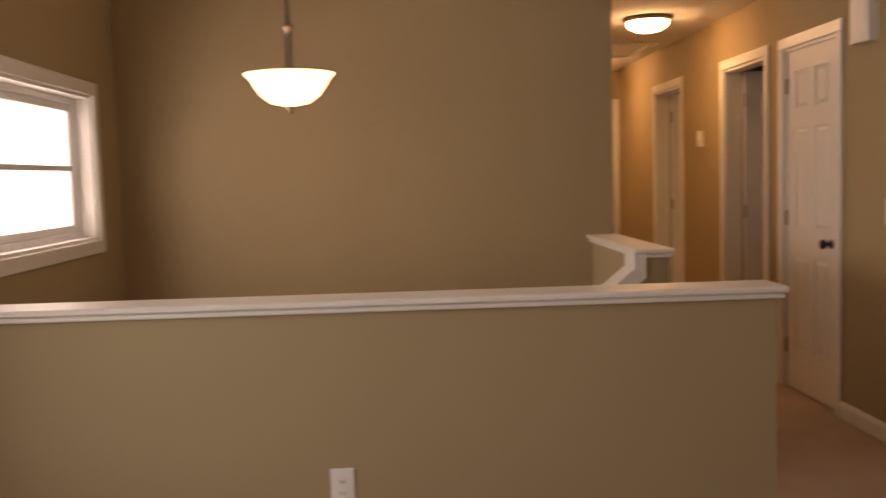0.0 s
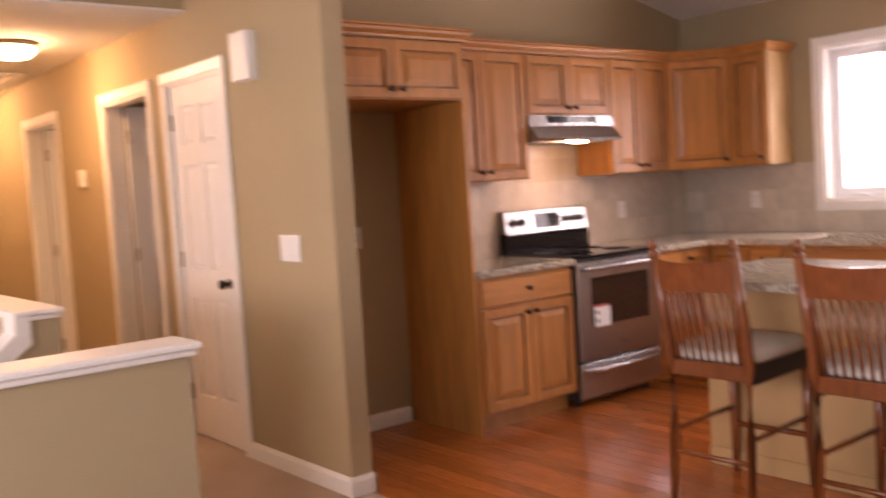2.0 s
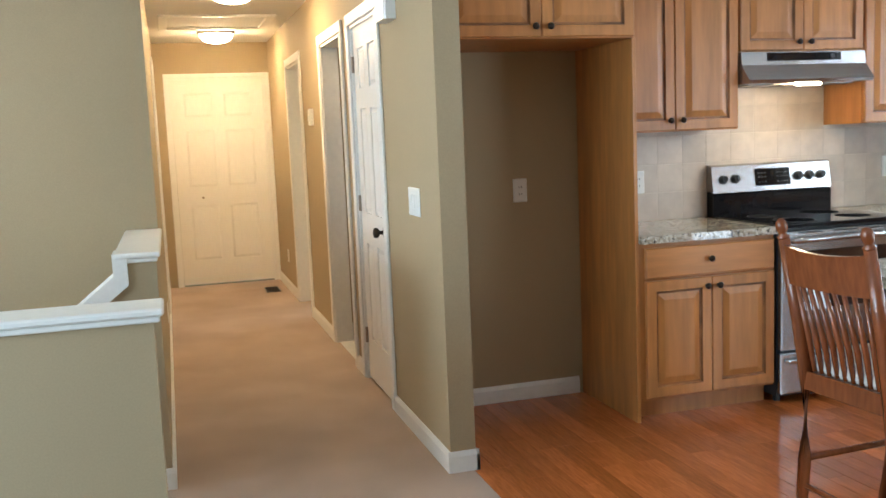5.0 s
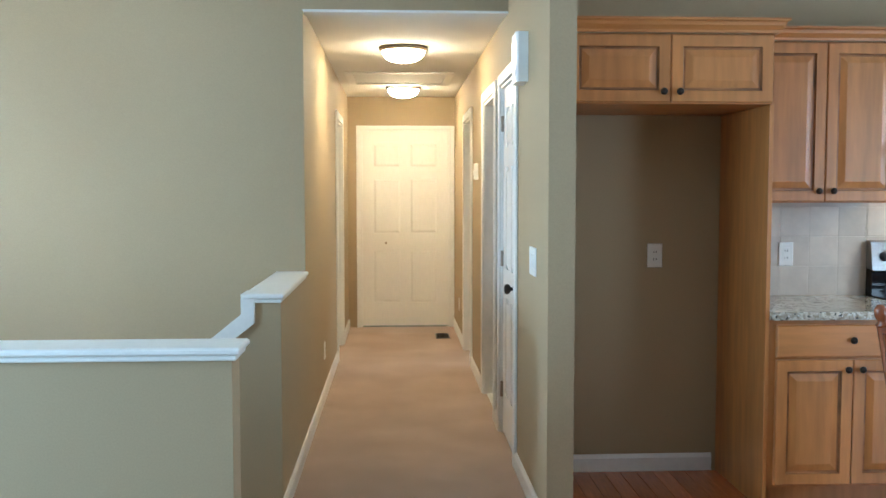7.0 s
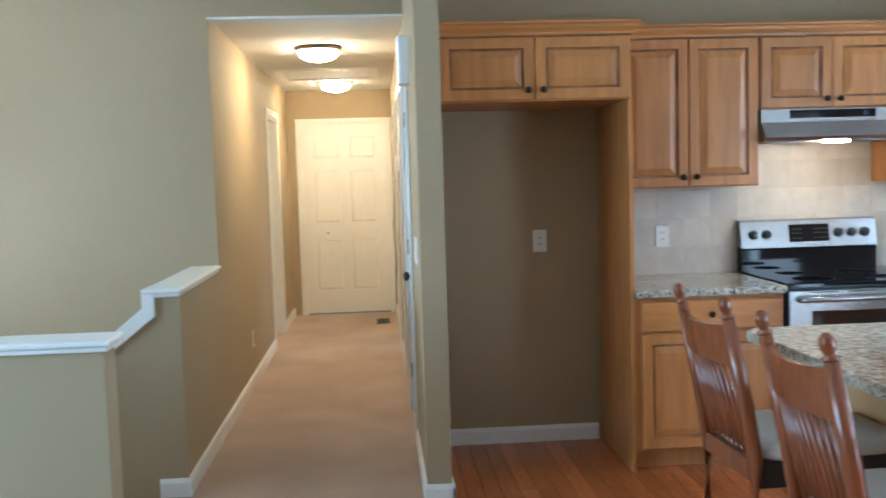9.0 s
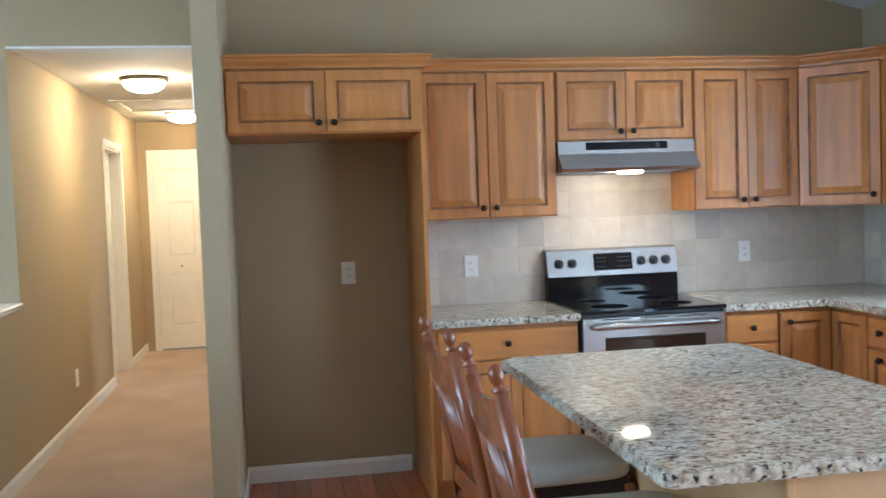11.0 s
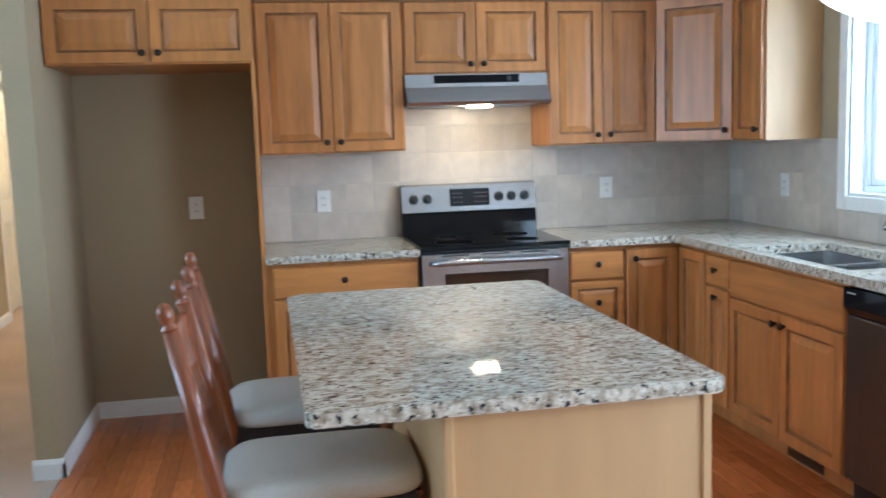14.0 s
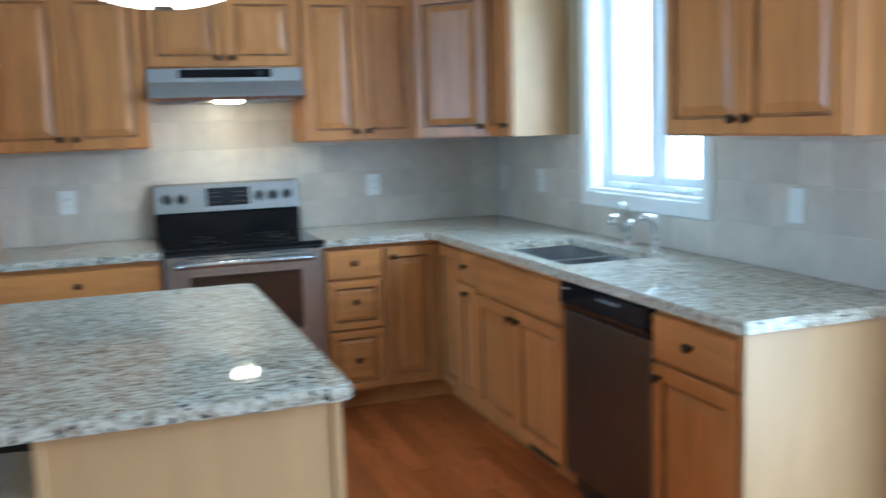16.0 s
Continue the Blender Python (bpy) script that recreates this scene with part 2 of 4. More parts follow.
LAND = material("outdoor_ground", (0.16, 0.17, 0.10), 1.0, scale=3, vary=0.2, second_scale=0.2)

# ---- large structure ----
XR, XL = 1.978, -5.62          # right and left outer walls
YB = -7.4                      # wall behind the walker
SX0, SX1, SY = -1.77, -1.66, -0.875   # stub wall between hall and kitchen
SEAM = SX1 - 0.012             # edge between carpet and hardwood
HX = -2.88                     # hall side of the stair wall
YH = 0.485                     # wall over the stairs
YE = 5.06                      # end of the hall
HZ = 2.40                      # hall ceiling
RIDGE, EAVE = -1.80, 2.50
SLOPE = 0.225
TOPZ = EAVE + SLOPE * (XR - RIDGE)


def roof_z(x):
    return TOPZ - SLOPE * abs(x - RIDGE)


def wall_with_holes(name, axis, at0, at1, lo, hi, z0, z1, holes=(), label="", material_=None):
    """A wall along x or y between at0 and at1 thick; holes: (from, to, bottom, top)."""
    bm = bmesh.new()

    def put(a, b, c, d):
        if b - a > 1e-4 and d - c > 1e-4:
            if axis == "x":
                add_box(bm, a, b, at0, at1, c, d)
            else:
                add_box(bm, at0, at1, a, b, c, d)

    x = lo
    for a, b, c, d in sorted(holes):
        put(x, a, z0, z1)
        put(a, b, z0, c)
        put(a, b, d, z1)
        x = b
    put(x, hi, z0, z1)
    return structure(name, bm, material_ or PAINT, label)


structure("ground", box(-300, 300, -300, 300, -1.9, -1.7), LAND, "dull green outdoor ground")
# floors
structure("floor_carpet", boxes((XL, SEAM, YB, -1.80, -0.12, 0), (HX - 0.12, SEAM, -1.80, YE, -0.12, 0)), CARPET, "beige cut-pile carpet in living room and hall")
structure("floor_kitchen", box(SEAM, XR, YB, 0, -0.12, -0.012), UNDER, "cherry hardwood strip floor in the kitchen")
structure("floor_stair_landing", box(XL, HX - 0.12, -1.80, YH, -1.35, -1.25), CARPET, "beige carpet of the stair landing")
# walls
KW = (-2.02, -1.125, 1.10, 2.12)
wall_with_holes("wall_kitchen_back", "x", 0, 0.14, SX1, XR + 0.14, -0.1, 3.6, label="khaki painted kitchen wall")
# the first hole is out of view and only lets the added side daylight in
wall_with_holes("wall_kitchen_side", "y", XR, XR + 0.16, YB, 0, -0.1, 2.8, [(-5.4, -3.6, 0.0, 2.08), KW], "khaki painted wall with kitchen window")
SW = (-1.18, 0.06, 1.065, 1.786)
wall_with_holes("wall_left", "y", XL - 0.16, XL, YB, YH + 0.14, -1.35, 2.8, [(-4.6, -2.4, 0.6, 2.25), SW], "khaki painted wall with stair window")
wall_with_holes("wall_living_rear", "x", YB - 0.14, YB, XL, XR, -0.1, 3.6, [], "khaki painted wall behind the walker")
wall_with_holes("wall_over_stairs", "x", YH, YH + 0.14, XL, HX - 0.0, -1.35, 3.6, label="tall khaki painted stairwell wall")
structure("wall_hall_header", box(HX, SX0, YH, YH + 0.14, HZ, 3.6), PAINT, "khaki painted wall over the hall opening")
D1 = (0.12, 0.80, 0, 2.03)
D2 = (1.08, 1.83, 0, 2.03)
D3 = (2.86, 3.62, 0, 2.03)
wall_with_holes("wall_hall_right", "y", SX0, SX1, YH, YE, 0, HZ, [(max(D1[0], YH), D1[1], 0, 2.03), D2, D3], "khaki painted hall wall with doors")
wall_with_holes("wall_stub", "y", SX0, SX1, SY, YH, 0, 3.6, [(D1[0], YH, 0, 2.03)], "khaki painted wall end between hall and kitchen")
D4 = (3.18, 3.95, 0, 2.03)
wall_with_holes("wall_hall_left", "y", HX - 0.12, HX, YH + 0.14, YE, 0, HZ, [D4], "khaki painted hall wall")
D5 = (-2.75, -1.815, 0, 2.06)
wall_with_holes("wall_hall_end", "x", YE, YE + 0.12, HX - 0.12, SX1, 0, HZ, [D5], "khaki painted wall at the hall's end")
# plain rooms behind the hall doors
structure("wall_closet", boxes((SX1, -0.9, 0.14, 0.20, 0, HZ), (SX1, -0.9, 0.82, 0.88, 0, HZ), (-0.9, -0.84, 0.14, 0.86, 0, HZ)), PAINT)
structure("wall_bathroom", boxes((-0.2, -0.14, 0.78, 2.5, 0, HZ), (SX1, -0.2, 2.44, 2.5, 0, HZ), (-0.84, -0.14, 0.72, 0.78, 0, HZ)), PAINT)
structure("floor_bathroom", box(SX0 + 0.02, -0.14, 0.78, 2.5, -0.1, 0.004), BATHFLOOR, "pale bathroom floor")
structure("wall_bedroom", boxes((0.0, 0.06, 2.5, 3.35, 0, HZ), (0.0, 0.06, 4.45, 5.2, 0, HZ), (0.0, 0.06, 3.35, 4.45, 0, 0.95), (0.0, 0.06, 3.35, 4.45, 2.05, HZ), (SX1, 0.06, 5.14, 5.2, 0, HZ)), PAINT)
structure("floor_bedroom", box(SX0, 0.06, 2.5, 5.2, -0.1, -0.002), CARPET)
structure("ceiling_hall", box(XL, 0.1, YH + 0.14, 5.3, HZ, HZ + 0.1), CEIL, "white textured hall ceiling")
structure("ceiling_hall_lip", box(HX, SX0, YH, YH + 0.14, HZ - 0.012, HZ), CEIL)
bm = prism([(XL - 0.2, roof_z(XL - 0.2)), (RIDGE, TOPZ), (XR + 0.2, roof_z(XR + 0.2)), (XR + 0.2, roof_z(XR + 0.2) + 0.12), (RIDGE, TOPZ + 0.12), (XL - 0.2, roof_z(XL - 0.2) + 0.12)], YB - 0.2, YH + 0.16, axis="y")
structure("ceiling_vault", bm, CEIL, "white textured vaulted ceiling")

# half walls with white caps
HWY = -1.80
structure("wall_half_front", box(XL, HX + 0.002, HWY, HWY + 0.13, -1.35, 0.927), PAINT, "khaki painted half wall beside the stairs")
structure("wall_half_side", boxes((HX - 0.13, HX, -0.60, YH, -1.35, 0.955)), PAINT, "khaki painted short half wall at the stair head")
rail = prism([(HX - 0.13, 0.90), (HX - 0.13, -1.35), (-4.3, -1.35), (-4.3, -0.12)], -0.60, -0.48, axis="y")
structure("wall_stair_slope", rail, PAINT, "khaki painted sloping half wall down the stairs")


def cap(name, x0, x1, y0, y1, z):
    bm = boxes((x0, x1, y0, y1, z + 0.010, z + 0.032), bevel=0.006)
    add_box(bm, x0 + 0.012, x1 - 0.012, y0 + 0.012, y1 - 0.012, z - 0.008, z + 0.010, bevel=0.004)
    return structure(name, bm, TRIM, "white painted half-wall cap")


cap("trim_cap_front", XL + 0.002, HX + 0.032, HWY - 0.032, HWY + 0.162, 0.927)
cap("trim_cap_side", HX - 0.16, HX + 0.018, -0.635, YH - 0.002, 0.955)
slope_cap = prism([(HX - 0.11, 0.975), (HX - 0.165, 0.985), (HX - 0.165, 0.90), (-4.3, -0.11), (-4.3, -0.16), (HX - 0.11, 0.86)], -0.63, -0.45, axis="y")
structure("trim_cap_slope", slope_cap, TRIM, "white painted sloping cap of the stair wall")


def skirting(name, axis, face, out, lo, hi, z=0.0):
    """A baseboard with a moulded top; face: the wall's plane, out: +1 or -1 into the room."""
    o = out
    outline = [(face, z), (face + o * 0.013, z), (face + o * 0.013, z + 0.068), (face + o * 0.008, z + 0.08), (face + o * 0.005, z + 0.088), (face, z + 0.088)]
    if axis == "y":
        return structure(name, prism([(a, b) for a, b in outline], lo, hi, axis="y"), TRIM, "white painted baseboard")
    bm = bmesh.new()
    prism(outline, lo, hi, bm, axis="x")
    return structure(name, bm, TRIM, "white painted baseboard")


skirting("baseboard_nook_back", "x", 0, -1, SX1, -0.78)
skirting("baseboard_nook_side", "y", SX1, 1, SY - 0.013, -0.013)
skirting("baseboard_stub_end", "x", SY, -1, SX0 - 0.013, SX1 + 0.013)
skirting("baseboard_stub_hall", "y", SX0, -1, SY - 0.0, 0.054)
skirting("baseboard_hall_mid", "y", SX0, -1, 0.866, 1.014)
skirting("baseboard_hall_far", "y", SX0, -1, 1.896, 2.794)
skirting("baseboard_hall_end_right", "y", SX0, -1, 3.69, YE)
skirting("baseboard_hall_left", "y", HX, 1, -0.60, 3.114)
skirting("baseboard_hall_left_far", "y", HX, 1, 4.016, YE)
skirting("baseboard_stair_head", "x", -0.60, -1, HX - 0.13, HX + 0.013)
skirting("baseboard_half_front", "x", HWY, -1, XL, HX + 0.002)
skirting("baseboard_living_left", "y", XL, 1, YB, HWY)

# hall ceiling hatch trim
bm = boxes((-2.80, -1.90, 3.05, 3.12, HZ - 0.018, HZ), (-2.80, -1.90, 3.85, 3.92, HZ - 0.018, HZ), (-2.80, -2.73, 3.12, 3.85, HZ - 0.018, HZ), (-1.97, -1.90, 3.12, 3.85, HZ - 0.018, HZ), bevel=0.004)
structure("trim_ceiling_hatch", bm, TRIM, "white trim of the attic hatch")


# ---- doors ----
def casing(name, axis, face, out, lo, hi, top, w=0.065):
    """Door casing round an opening from lo to hi on a wall's face."""
    bm = bmesh.new()
    f0, f1 = sorted((face, face + out * 0.016))

    def put(a, b, c, d):
        if axis == "y":
            add_box(bm, f0, f1, a, b, c, d, bevel=0.004)
        else:
            add_box(bm, a, b, f0, f1, c, d, bevel=0.004)

    put(lo - w, lo, 0, top)
    put(hi, hi + w, 0, top)
    put(lo - w, hi + w, top, top + w)
    return structure(name, bm, TRIM, "white painted door casing")


def jamb(name, axis, a0, a1, lo, hi, top):
    bm = bmesh.new()
    for r in ((lo, lo + 0.018, 0, top), (hi - 0.018, hi, 0, top), (lo, hi, top - 0.018, top)):
        if axis == "y":
            add_box(bm, a0 - 0.002, a1 + 0.002, *r)
        else:
            add_box(bm, r[0], r[1], a0 - 0.002, a1 + 0.002, r[2], r[3])
    return structure(name, bm, TRIM, "white painted door jamb")




def six_panel_door(name, m, w, h, label, knob_side=1, lever=False, knob=True, hinges=True):
    """A moulded six-panel leaf: front faces -y, x from 0 to w."""
    d = thing(name, m, label, "door")
    s = 0.11 if w > 0.6 else 0.085
    c = (w - 2 * s - 0.09) / 2
    cols = [(s, s + c), (s + c + 0.09, w - s)]
    rows = [(0.24, 0.80), (0.97, 1.55), (1.66, h - 0.12)]
    bm = bmesh.new()
    th = 0.035
    xs = [0, cols[0][0], cols[0][1], cols[1][0], cols[1][1], w]
    for a, b in ((xs[0], xs[1]), (xs[2], xs[3]), (xs[4], xs[5])):
        add_box(bm, a, b, 0, th, 0, h)
    zs = [0] + [z for r in rows for z in r] + [h]
    for a, b in cols:
        for k in range(0, 8, 2):
            add_box(bm, a, b, 0, th, zs[k], zs[k + 1])
    part("leaf", bm, DOORW, d)
    for a, b in cols:
        for z0, z1 in rows:
            pm = ring_panel(a, b, z0, z1, 0.0, [(-0.0, -0.024), (0, -0.011), (0.010, -0.011), (0.030, -0.001)])
            part("panel", pm, DOORW, d)
    x = w - 0.065 if knob_side > 0 else 0.065
    if knob:
        kb = lathe([(0.027, 0), (0.027, 0.006), (0.011, 0.010), (0.010, 0.028), (0.022, 0.034), (0.028, 0.046), (0.024, 0.058), (0.010, 0.063)], 18, None, Matrix.Translation((x, 0, 0.90)) @ Matrix.Rotation(radians(90), 4, "X"))
        part("door_knob", kb, BRONZE, d, "dark bronze door knob", smooth=True)
    if hinges:
        hx = 0.004 if knob_side > 0 else w - 0.004
        for z in (0.25, 1.02, 1.80):
            part("hinge", rod(bmesh.new(), (hx, -0.008, z - 0.045), (hx, -0.008, z + 0.045), 0.008), NICKEL, d, "dull nickel hinge")
    return d


def facing(x, y, z, deg):
    """Local -y turned by deg round z."""
    return pose(x, y, z, 0, 0, deg)


# closet door faces the hall (-x); its local x runs towards -y
six_panel_door("closet_door", facing(SX0 + 0.012, D1[1] - 0.02, 0.012, -90), 0.64, 2.0, "closed narrow white six-panel closet door with dark knob")
casing("trim_casing_1", "y", SX0, -1, D1[0], D1[1], D1[3])
jamb("trim_jamb_1", "y", SX0, SX1, D1[0], D1[1], D1[3])
casing("trim_casing_2", "y", SX0, -1, D2[0], D2[1], D2[3])
jamb("trim_jamb_2", "y", SX0, SX1, D2[0], D2[1], D2[3])
six_panel_door("bathroom_door", facing(SX1 + 0.012, D2[1] - 0.055, 0.012, -4), 0.71, 2.0, "open white six-panel bathroom door with nickel hinges")
casing("trim_casing_3", "y", SX0, -1, D3[0], D3[1], D3[3])
jamb("trim_jamb_3", "y", SX0, SX1, D3[0], D3[1], D3[3])
six_panel_door("bedroom_door", facing(SX1 + 0.012, D3[1] - 0.055, 0.012, -8), 0.72, 2.0, "open white six-panel bedroom door")
casing("trim_casing_4", "y", HX, 1, D4[0], D4[1], D4[3])
jamb("trim_jamb_4", "y", HX - 0.12, HX, D4[0], D4[1], D4[3])
six_panel_door("side_bedroom_door", facing(HX - 0.09, D4[0] + 0.02, 0.012, 90), 0.73, 2.0, "closed white six-panel door on the hall", knob=False)
casing("trim_casing_5", "x", YE, -1, D5[0], D5[1], D5[3], w=0.042)
jamb("trim_jamb_5", "x", YE, YE + 0.12, D5[0], D5[1], D5[3])
end_door = six_panel_door("hall_end_door", facing(D5[0] + 0.02, YE + 0.03, 0.012, 0), D5[1] - D5[0] - 0.04, 2.03, "closed cream-white six-panel door at the hall's end", knob=False, hinges=False)
part("peephole", lathe([(0.012, 0), (0.012, 0.004)], 12, None, Matrix.Translation((0.24, 0.0, 0.87)) @ Matrix.Rotation(radians(90), 4, "X")), NICKEL, end_door)


# ---- windows ----
def window(name, m, w, h, depth, sashes, label, cranks=False, rail_=False):
    """A window in an opening w x h whose inner face is the wall at local y = 0, seen from -y; depth into the wall."""
    d = tagged(thing(name, m, label, "window"), kind="structure")
    c = 0.068
    bm = boxes((-c, 0, -0.018, 0, -c, h + c), (w, w + c, -0.018, 0, -c, h + c), (0, w, -0.018, 0, h, h + c), (0, w, -0.018, 0, -c, 0), bevel=0.004)
    part("casing", bm, TRIM, d)
    j = 0.014
    part("jamb", boxes((0, j, 0, depth, 0, h), (w - j, w, 0, depth, 0, h), (j, w - j, 0, depth, h - j, h), (j, w - j, 0, depth, 0, j)), TRIM, d)
    f = 0.03
    y0, y1 = depth - 0.06, depth
    part("window_frame", boxes((j, j + f, y0, y1, j, h - j), (w - j - f, w - j, y0, y1, j, h - j), (j + f, w - j - f, y0, y1, h - j - f, h - j), (j + f, w - j - f, y0, y1, j, j + f), bevel=0.003), VINYL, d)
    a0, b0 = j + f, w - j - f
    if sashes == 2:
        mid = (a0 + b0) / 2
        part("mullion", box(mid - 0.035, mid + 0.035, y0 - 0.004, y1, j + f, h - j - f, bevel=0.003), VINYL, d)
        spans = [(a0, mid - 0.035), (mid + 0.035, b0)]
    else:
        spans = [(a0, b0)]
    for a, b in spans:
        s = 0.036
        z0, z1 = j + f, h - j - f
        rows = [(a, a + s, y0 + 0.015, y1 - 0.01, z0, z1), (b - s, b, y0 + 0.015, y1 - 0.01, z0, z1), (a + s, b - s, y0 + 0.015, y1 - 0.01, z1 - s, z1), (a + s, b - s, y0 + 0.015, y1 - 0.01, z0, z0 + s)]
        if rail_:
            rows.append((a + s, b - s, y0 + 0.015, y1 - 0.01, (z0 + z1) / 2 - 0.014, (z0 + z1) / 2 + 0.014))
        sash = part("sash", boxes(*rows, bevel=0.003), VINYL, d)
        g = part("pane", box(a + s - 0.004, b - s + 0.004, y1 - 0.034, y1 - 0.028, z0 + s - 0.004, z1 - s + 0.004), GLASS, sash)
        g.visible_shadow = False
        if cranks:
            cm = box((a + b) / 2 - 0.05, (a + b) / 2 + 0.05, y0 - 0.018, y0 + 0.002, j + 0.008, j + 0.032, bevel=0.005)
            rod(cm, ((a + b) / 2 - 0.03, y0 - 0.02, j + 0.03), ((a + b) / 2 + 0.05, y0 - 0.03, j + 0.012), 0.006)
            part("crank", cm, VINYL, d, "white folding crank handle")
    return d


window("window_1", facing(XR, KW[1], KW[2], -90), KW[1] - KW[0], KW[3] - KW[2], 0.13, 2, "white twin casement kitchen window with cranks", cranks=True)
window("window_2", facing(XL, SW[0], SW[2], 90), SW[1] - SW[0], SW[3] - SW[2], 0.13, 1, "white stair window with a middle rail", rail_=True)

# ---- kitchen cabinets ----
DOOR_RINGS = [(0, 0), (0, 0.017), (0.004, 0.021), (0.050, 0.021), (0.055, 0.010), (0.063, 0.010), (0.092, 0.019), (0.096, 0.0195)]
SLAB_RINGS = [(0, 0), (0, 0.015), (0.006, 0.021)]


def glaze(ob):
    """Brown glaze left in the groove round a raised panel."""
    ob.data.materials.append(GLAZE)
    for p in list(ob.data.polygons)[12:20]:
        p.material_index = 1
    return ob


def knob(parent, x, y, z):
    m = Matrix.Translation((x, y, z)) @ Matrix.Rotation(radians(90), 4, "X")
    part("knob", lathe([(0.008, 0), (0.006, 0.012), (0.015, 0.017), (0.016, 0.023), (0.011, 0.029), (0.003, 0.031)], 14, None, m), BRONZE, parent, "dark bronze knob", smooth=True)


def cabinet(name, m, w, d, z0, z1, fronts, label, toe=False, end_left=None, group="kitchen cabinets"):
    """A cabinet: back at local y = 0, front at y = -d, x from 0 to w.
    fronts: (kind, x0, x1, z0, z1, knob x, knob z); kind door or drawer."""
    c = thing(name, m, label, "cabinet", group)
    if toe:
        outline = [(0, z0), (-d + 0.075, z0), (-d + 0.075, z0 + 0.10), (-d, z0 + 0.10), (-d, z1), (0, z1)]
        body = prism(outline, 0, w, axis="x")
    else:
        body = box(0, w, -d, -0.002, z0, z1, bevel=0.0015)
    part("body", body, MAPLE, c)
    for kind, a, b, lo, hi, kx, kz in fronts:
        if kind == "door":
            f = glaze(part("door", ring_panel(a, b, lo, hi, -d - 0.001, DOOR_RINGS), MAPLE, c))
        elif kind == "panel_drawer":
            f = part("drawer_front", ring_panel(a, b, lo, hi, -d - 0.001, [(0, 0), (0, 0.017), (0.004, 0.021), (0.036, 0.021), (0.041, 0.011), (0.048, 0.011), (0.064, 0.019)]), MAPLEH, c)
            glaze(f)
        else:
            f = part("drawer_front", ring_panel(a, b, lo, hi, -d - 0.001, SLAB_RINGS), MAPLEH, c)
        if kx is not None:
            knob(f, kx, -d - 0.021, kz)
    return c


UB, UT, UD = 1.368, 2.12, 0.30
BD = 0.60
G = 0.004


def pair(w, lo, hi, kz, edge=0.008):
    mid = w / 2
    return [("door", edge, mid - G / 2, lo, hi, mid - 0.035, kz), ("door", mid + G / 2, w - edge, lo, hi, mid + 0.035, kz)]


PX = -0.758
I = Matrix.Identity(4)
cabinet("wall_cabinet", pose(PX + 0.02, 0, 0), -PX - 0.02, UD, UB, UT, pair(-PX - 0.02, UB + 0.006, UT - 0.006, UB + 0.055), "honey maple wall cabinet with two raised-panel doors")
cabinet("range_wall_cabinet", pose(0.001, 0, 0), 0.760, UD, 1.752, UT, pair(0.760, 1.758, UT - 0.006, 1.80), "short honey maple wall cabinet above the range hood")
cabinet("wall_cabinet", pose(0.762, 0, 0), 0.61, UD, UB, UT, pair(0.61, UB + 0.006, UT - 0.006, UB + 0.05), "honey maple wall cabinet with two raised-panel doors")
# diagonal corner cabinet
cc = thing("corner_wall_cabinet", I, "diagonal honey maple corner wall cabinet with one door", "cabinet", "kitchen cabinets")
CX, CY = 1.374, -0.61
part("body", prism([(CX, -0.002), (XR - 0.002, -0.002), (XR - 0.002, CY), (XR - UD, CY), (CX, -UD)], UB, UT), MAPLE, cc)
dl = math.hypot(XR - UD - CX, CY + UD)
ang = math.degrees(math.atan2(CY + UD, XR - UD - CX))
dm = pose(CX, -UD, 0, 0, 0, ang)
dbm = ring_panel(0.012, dl - 0.012, UB + 0.006, UT - 0.006, -0.002, DOOR_RINGS)
dbm.transform(dm)
dd = glaze(part("door", dbm, MAPLE, cc))
kbm = lathe([(0.008, 0), (0.006, 0.012), (0.015, 0.017), (0.016, 0.023), (0.011, 0.029), (0.003, 0.031)], 14, None, dm @ Matrix.Translation((dl - 0.045, -0.023, UB + 0.055)) @ Matrix.Rotation(radians(90), 4, "X"))
part("knob", kbm, BRONZE, dd, "dark bronze knob", smooth=True)
w4 = 0.285
cabinet("narrow_wall_cabinet", facing(XR, CY - 0.002, 0, -90), w4, UD, UB, UT, [("door", 0.006, w4 - 0.008, UB + 0.006, UT - 0.006, w4 - 0.04, UB + 0.055)], "narrow honey maple wall cabinet beside the window")
# same maple as the cabinet; light falling on this end is painted as paler colour
part("end_panel", box(w4 + 0.0005, w4 + 0.005, -UD, -0.003, UB, UT), PALE, bpy.data.objects["narrow_wall_cabinet"], "lighter-toned maple end panel")
w5 = 0.86
cabinet("wall_cabinet", facing(XR, -2.232, 0, -90), w5, UD, UB, UT, pair(w5, UB + 0.006, UT - 0.006, UB + 0.055), "honey maple wall cabinet beside the kitchen window")
# refrigerator nook
FD = 0.60
wf = PX + 0.018 - SX1 - 0.004
cabinet("fridge_wall_cabinet", pose(SX1 + 0.002, 0, 0), wf, FD, 1.80, UT - 0.02, pair(wf, 1.806, UT - 0.026, 1.85), "deep honey maple cabinet above the empty refrigerator space")
fp = thing("fridge_side_panel", I, "tall honey maple side panel of the refrigerator space", "panel")
part("board", box(PX, PX + 0.018, -0.608, -0.002, 0.0, 1.80 - 0.002, bevel=0.001), MAPLE, fp)
# crown mouldings


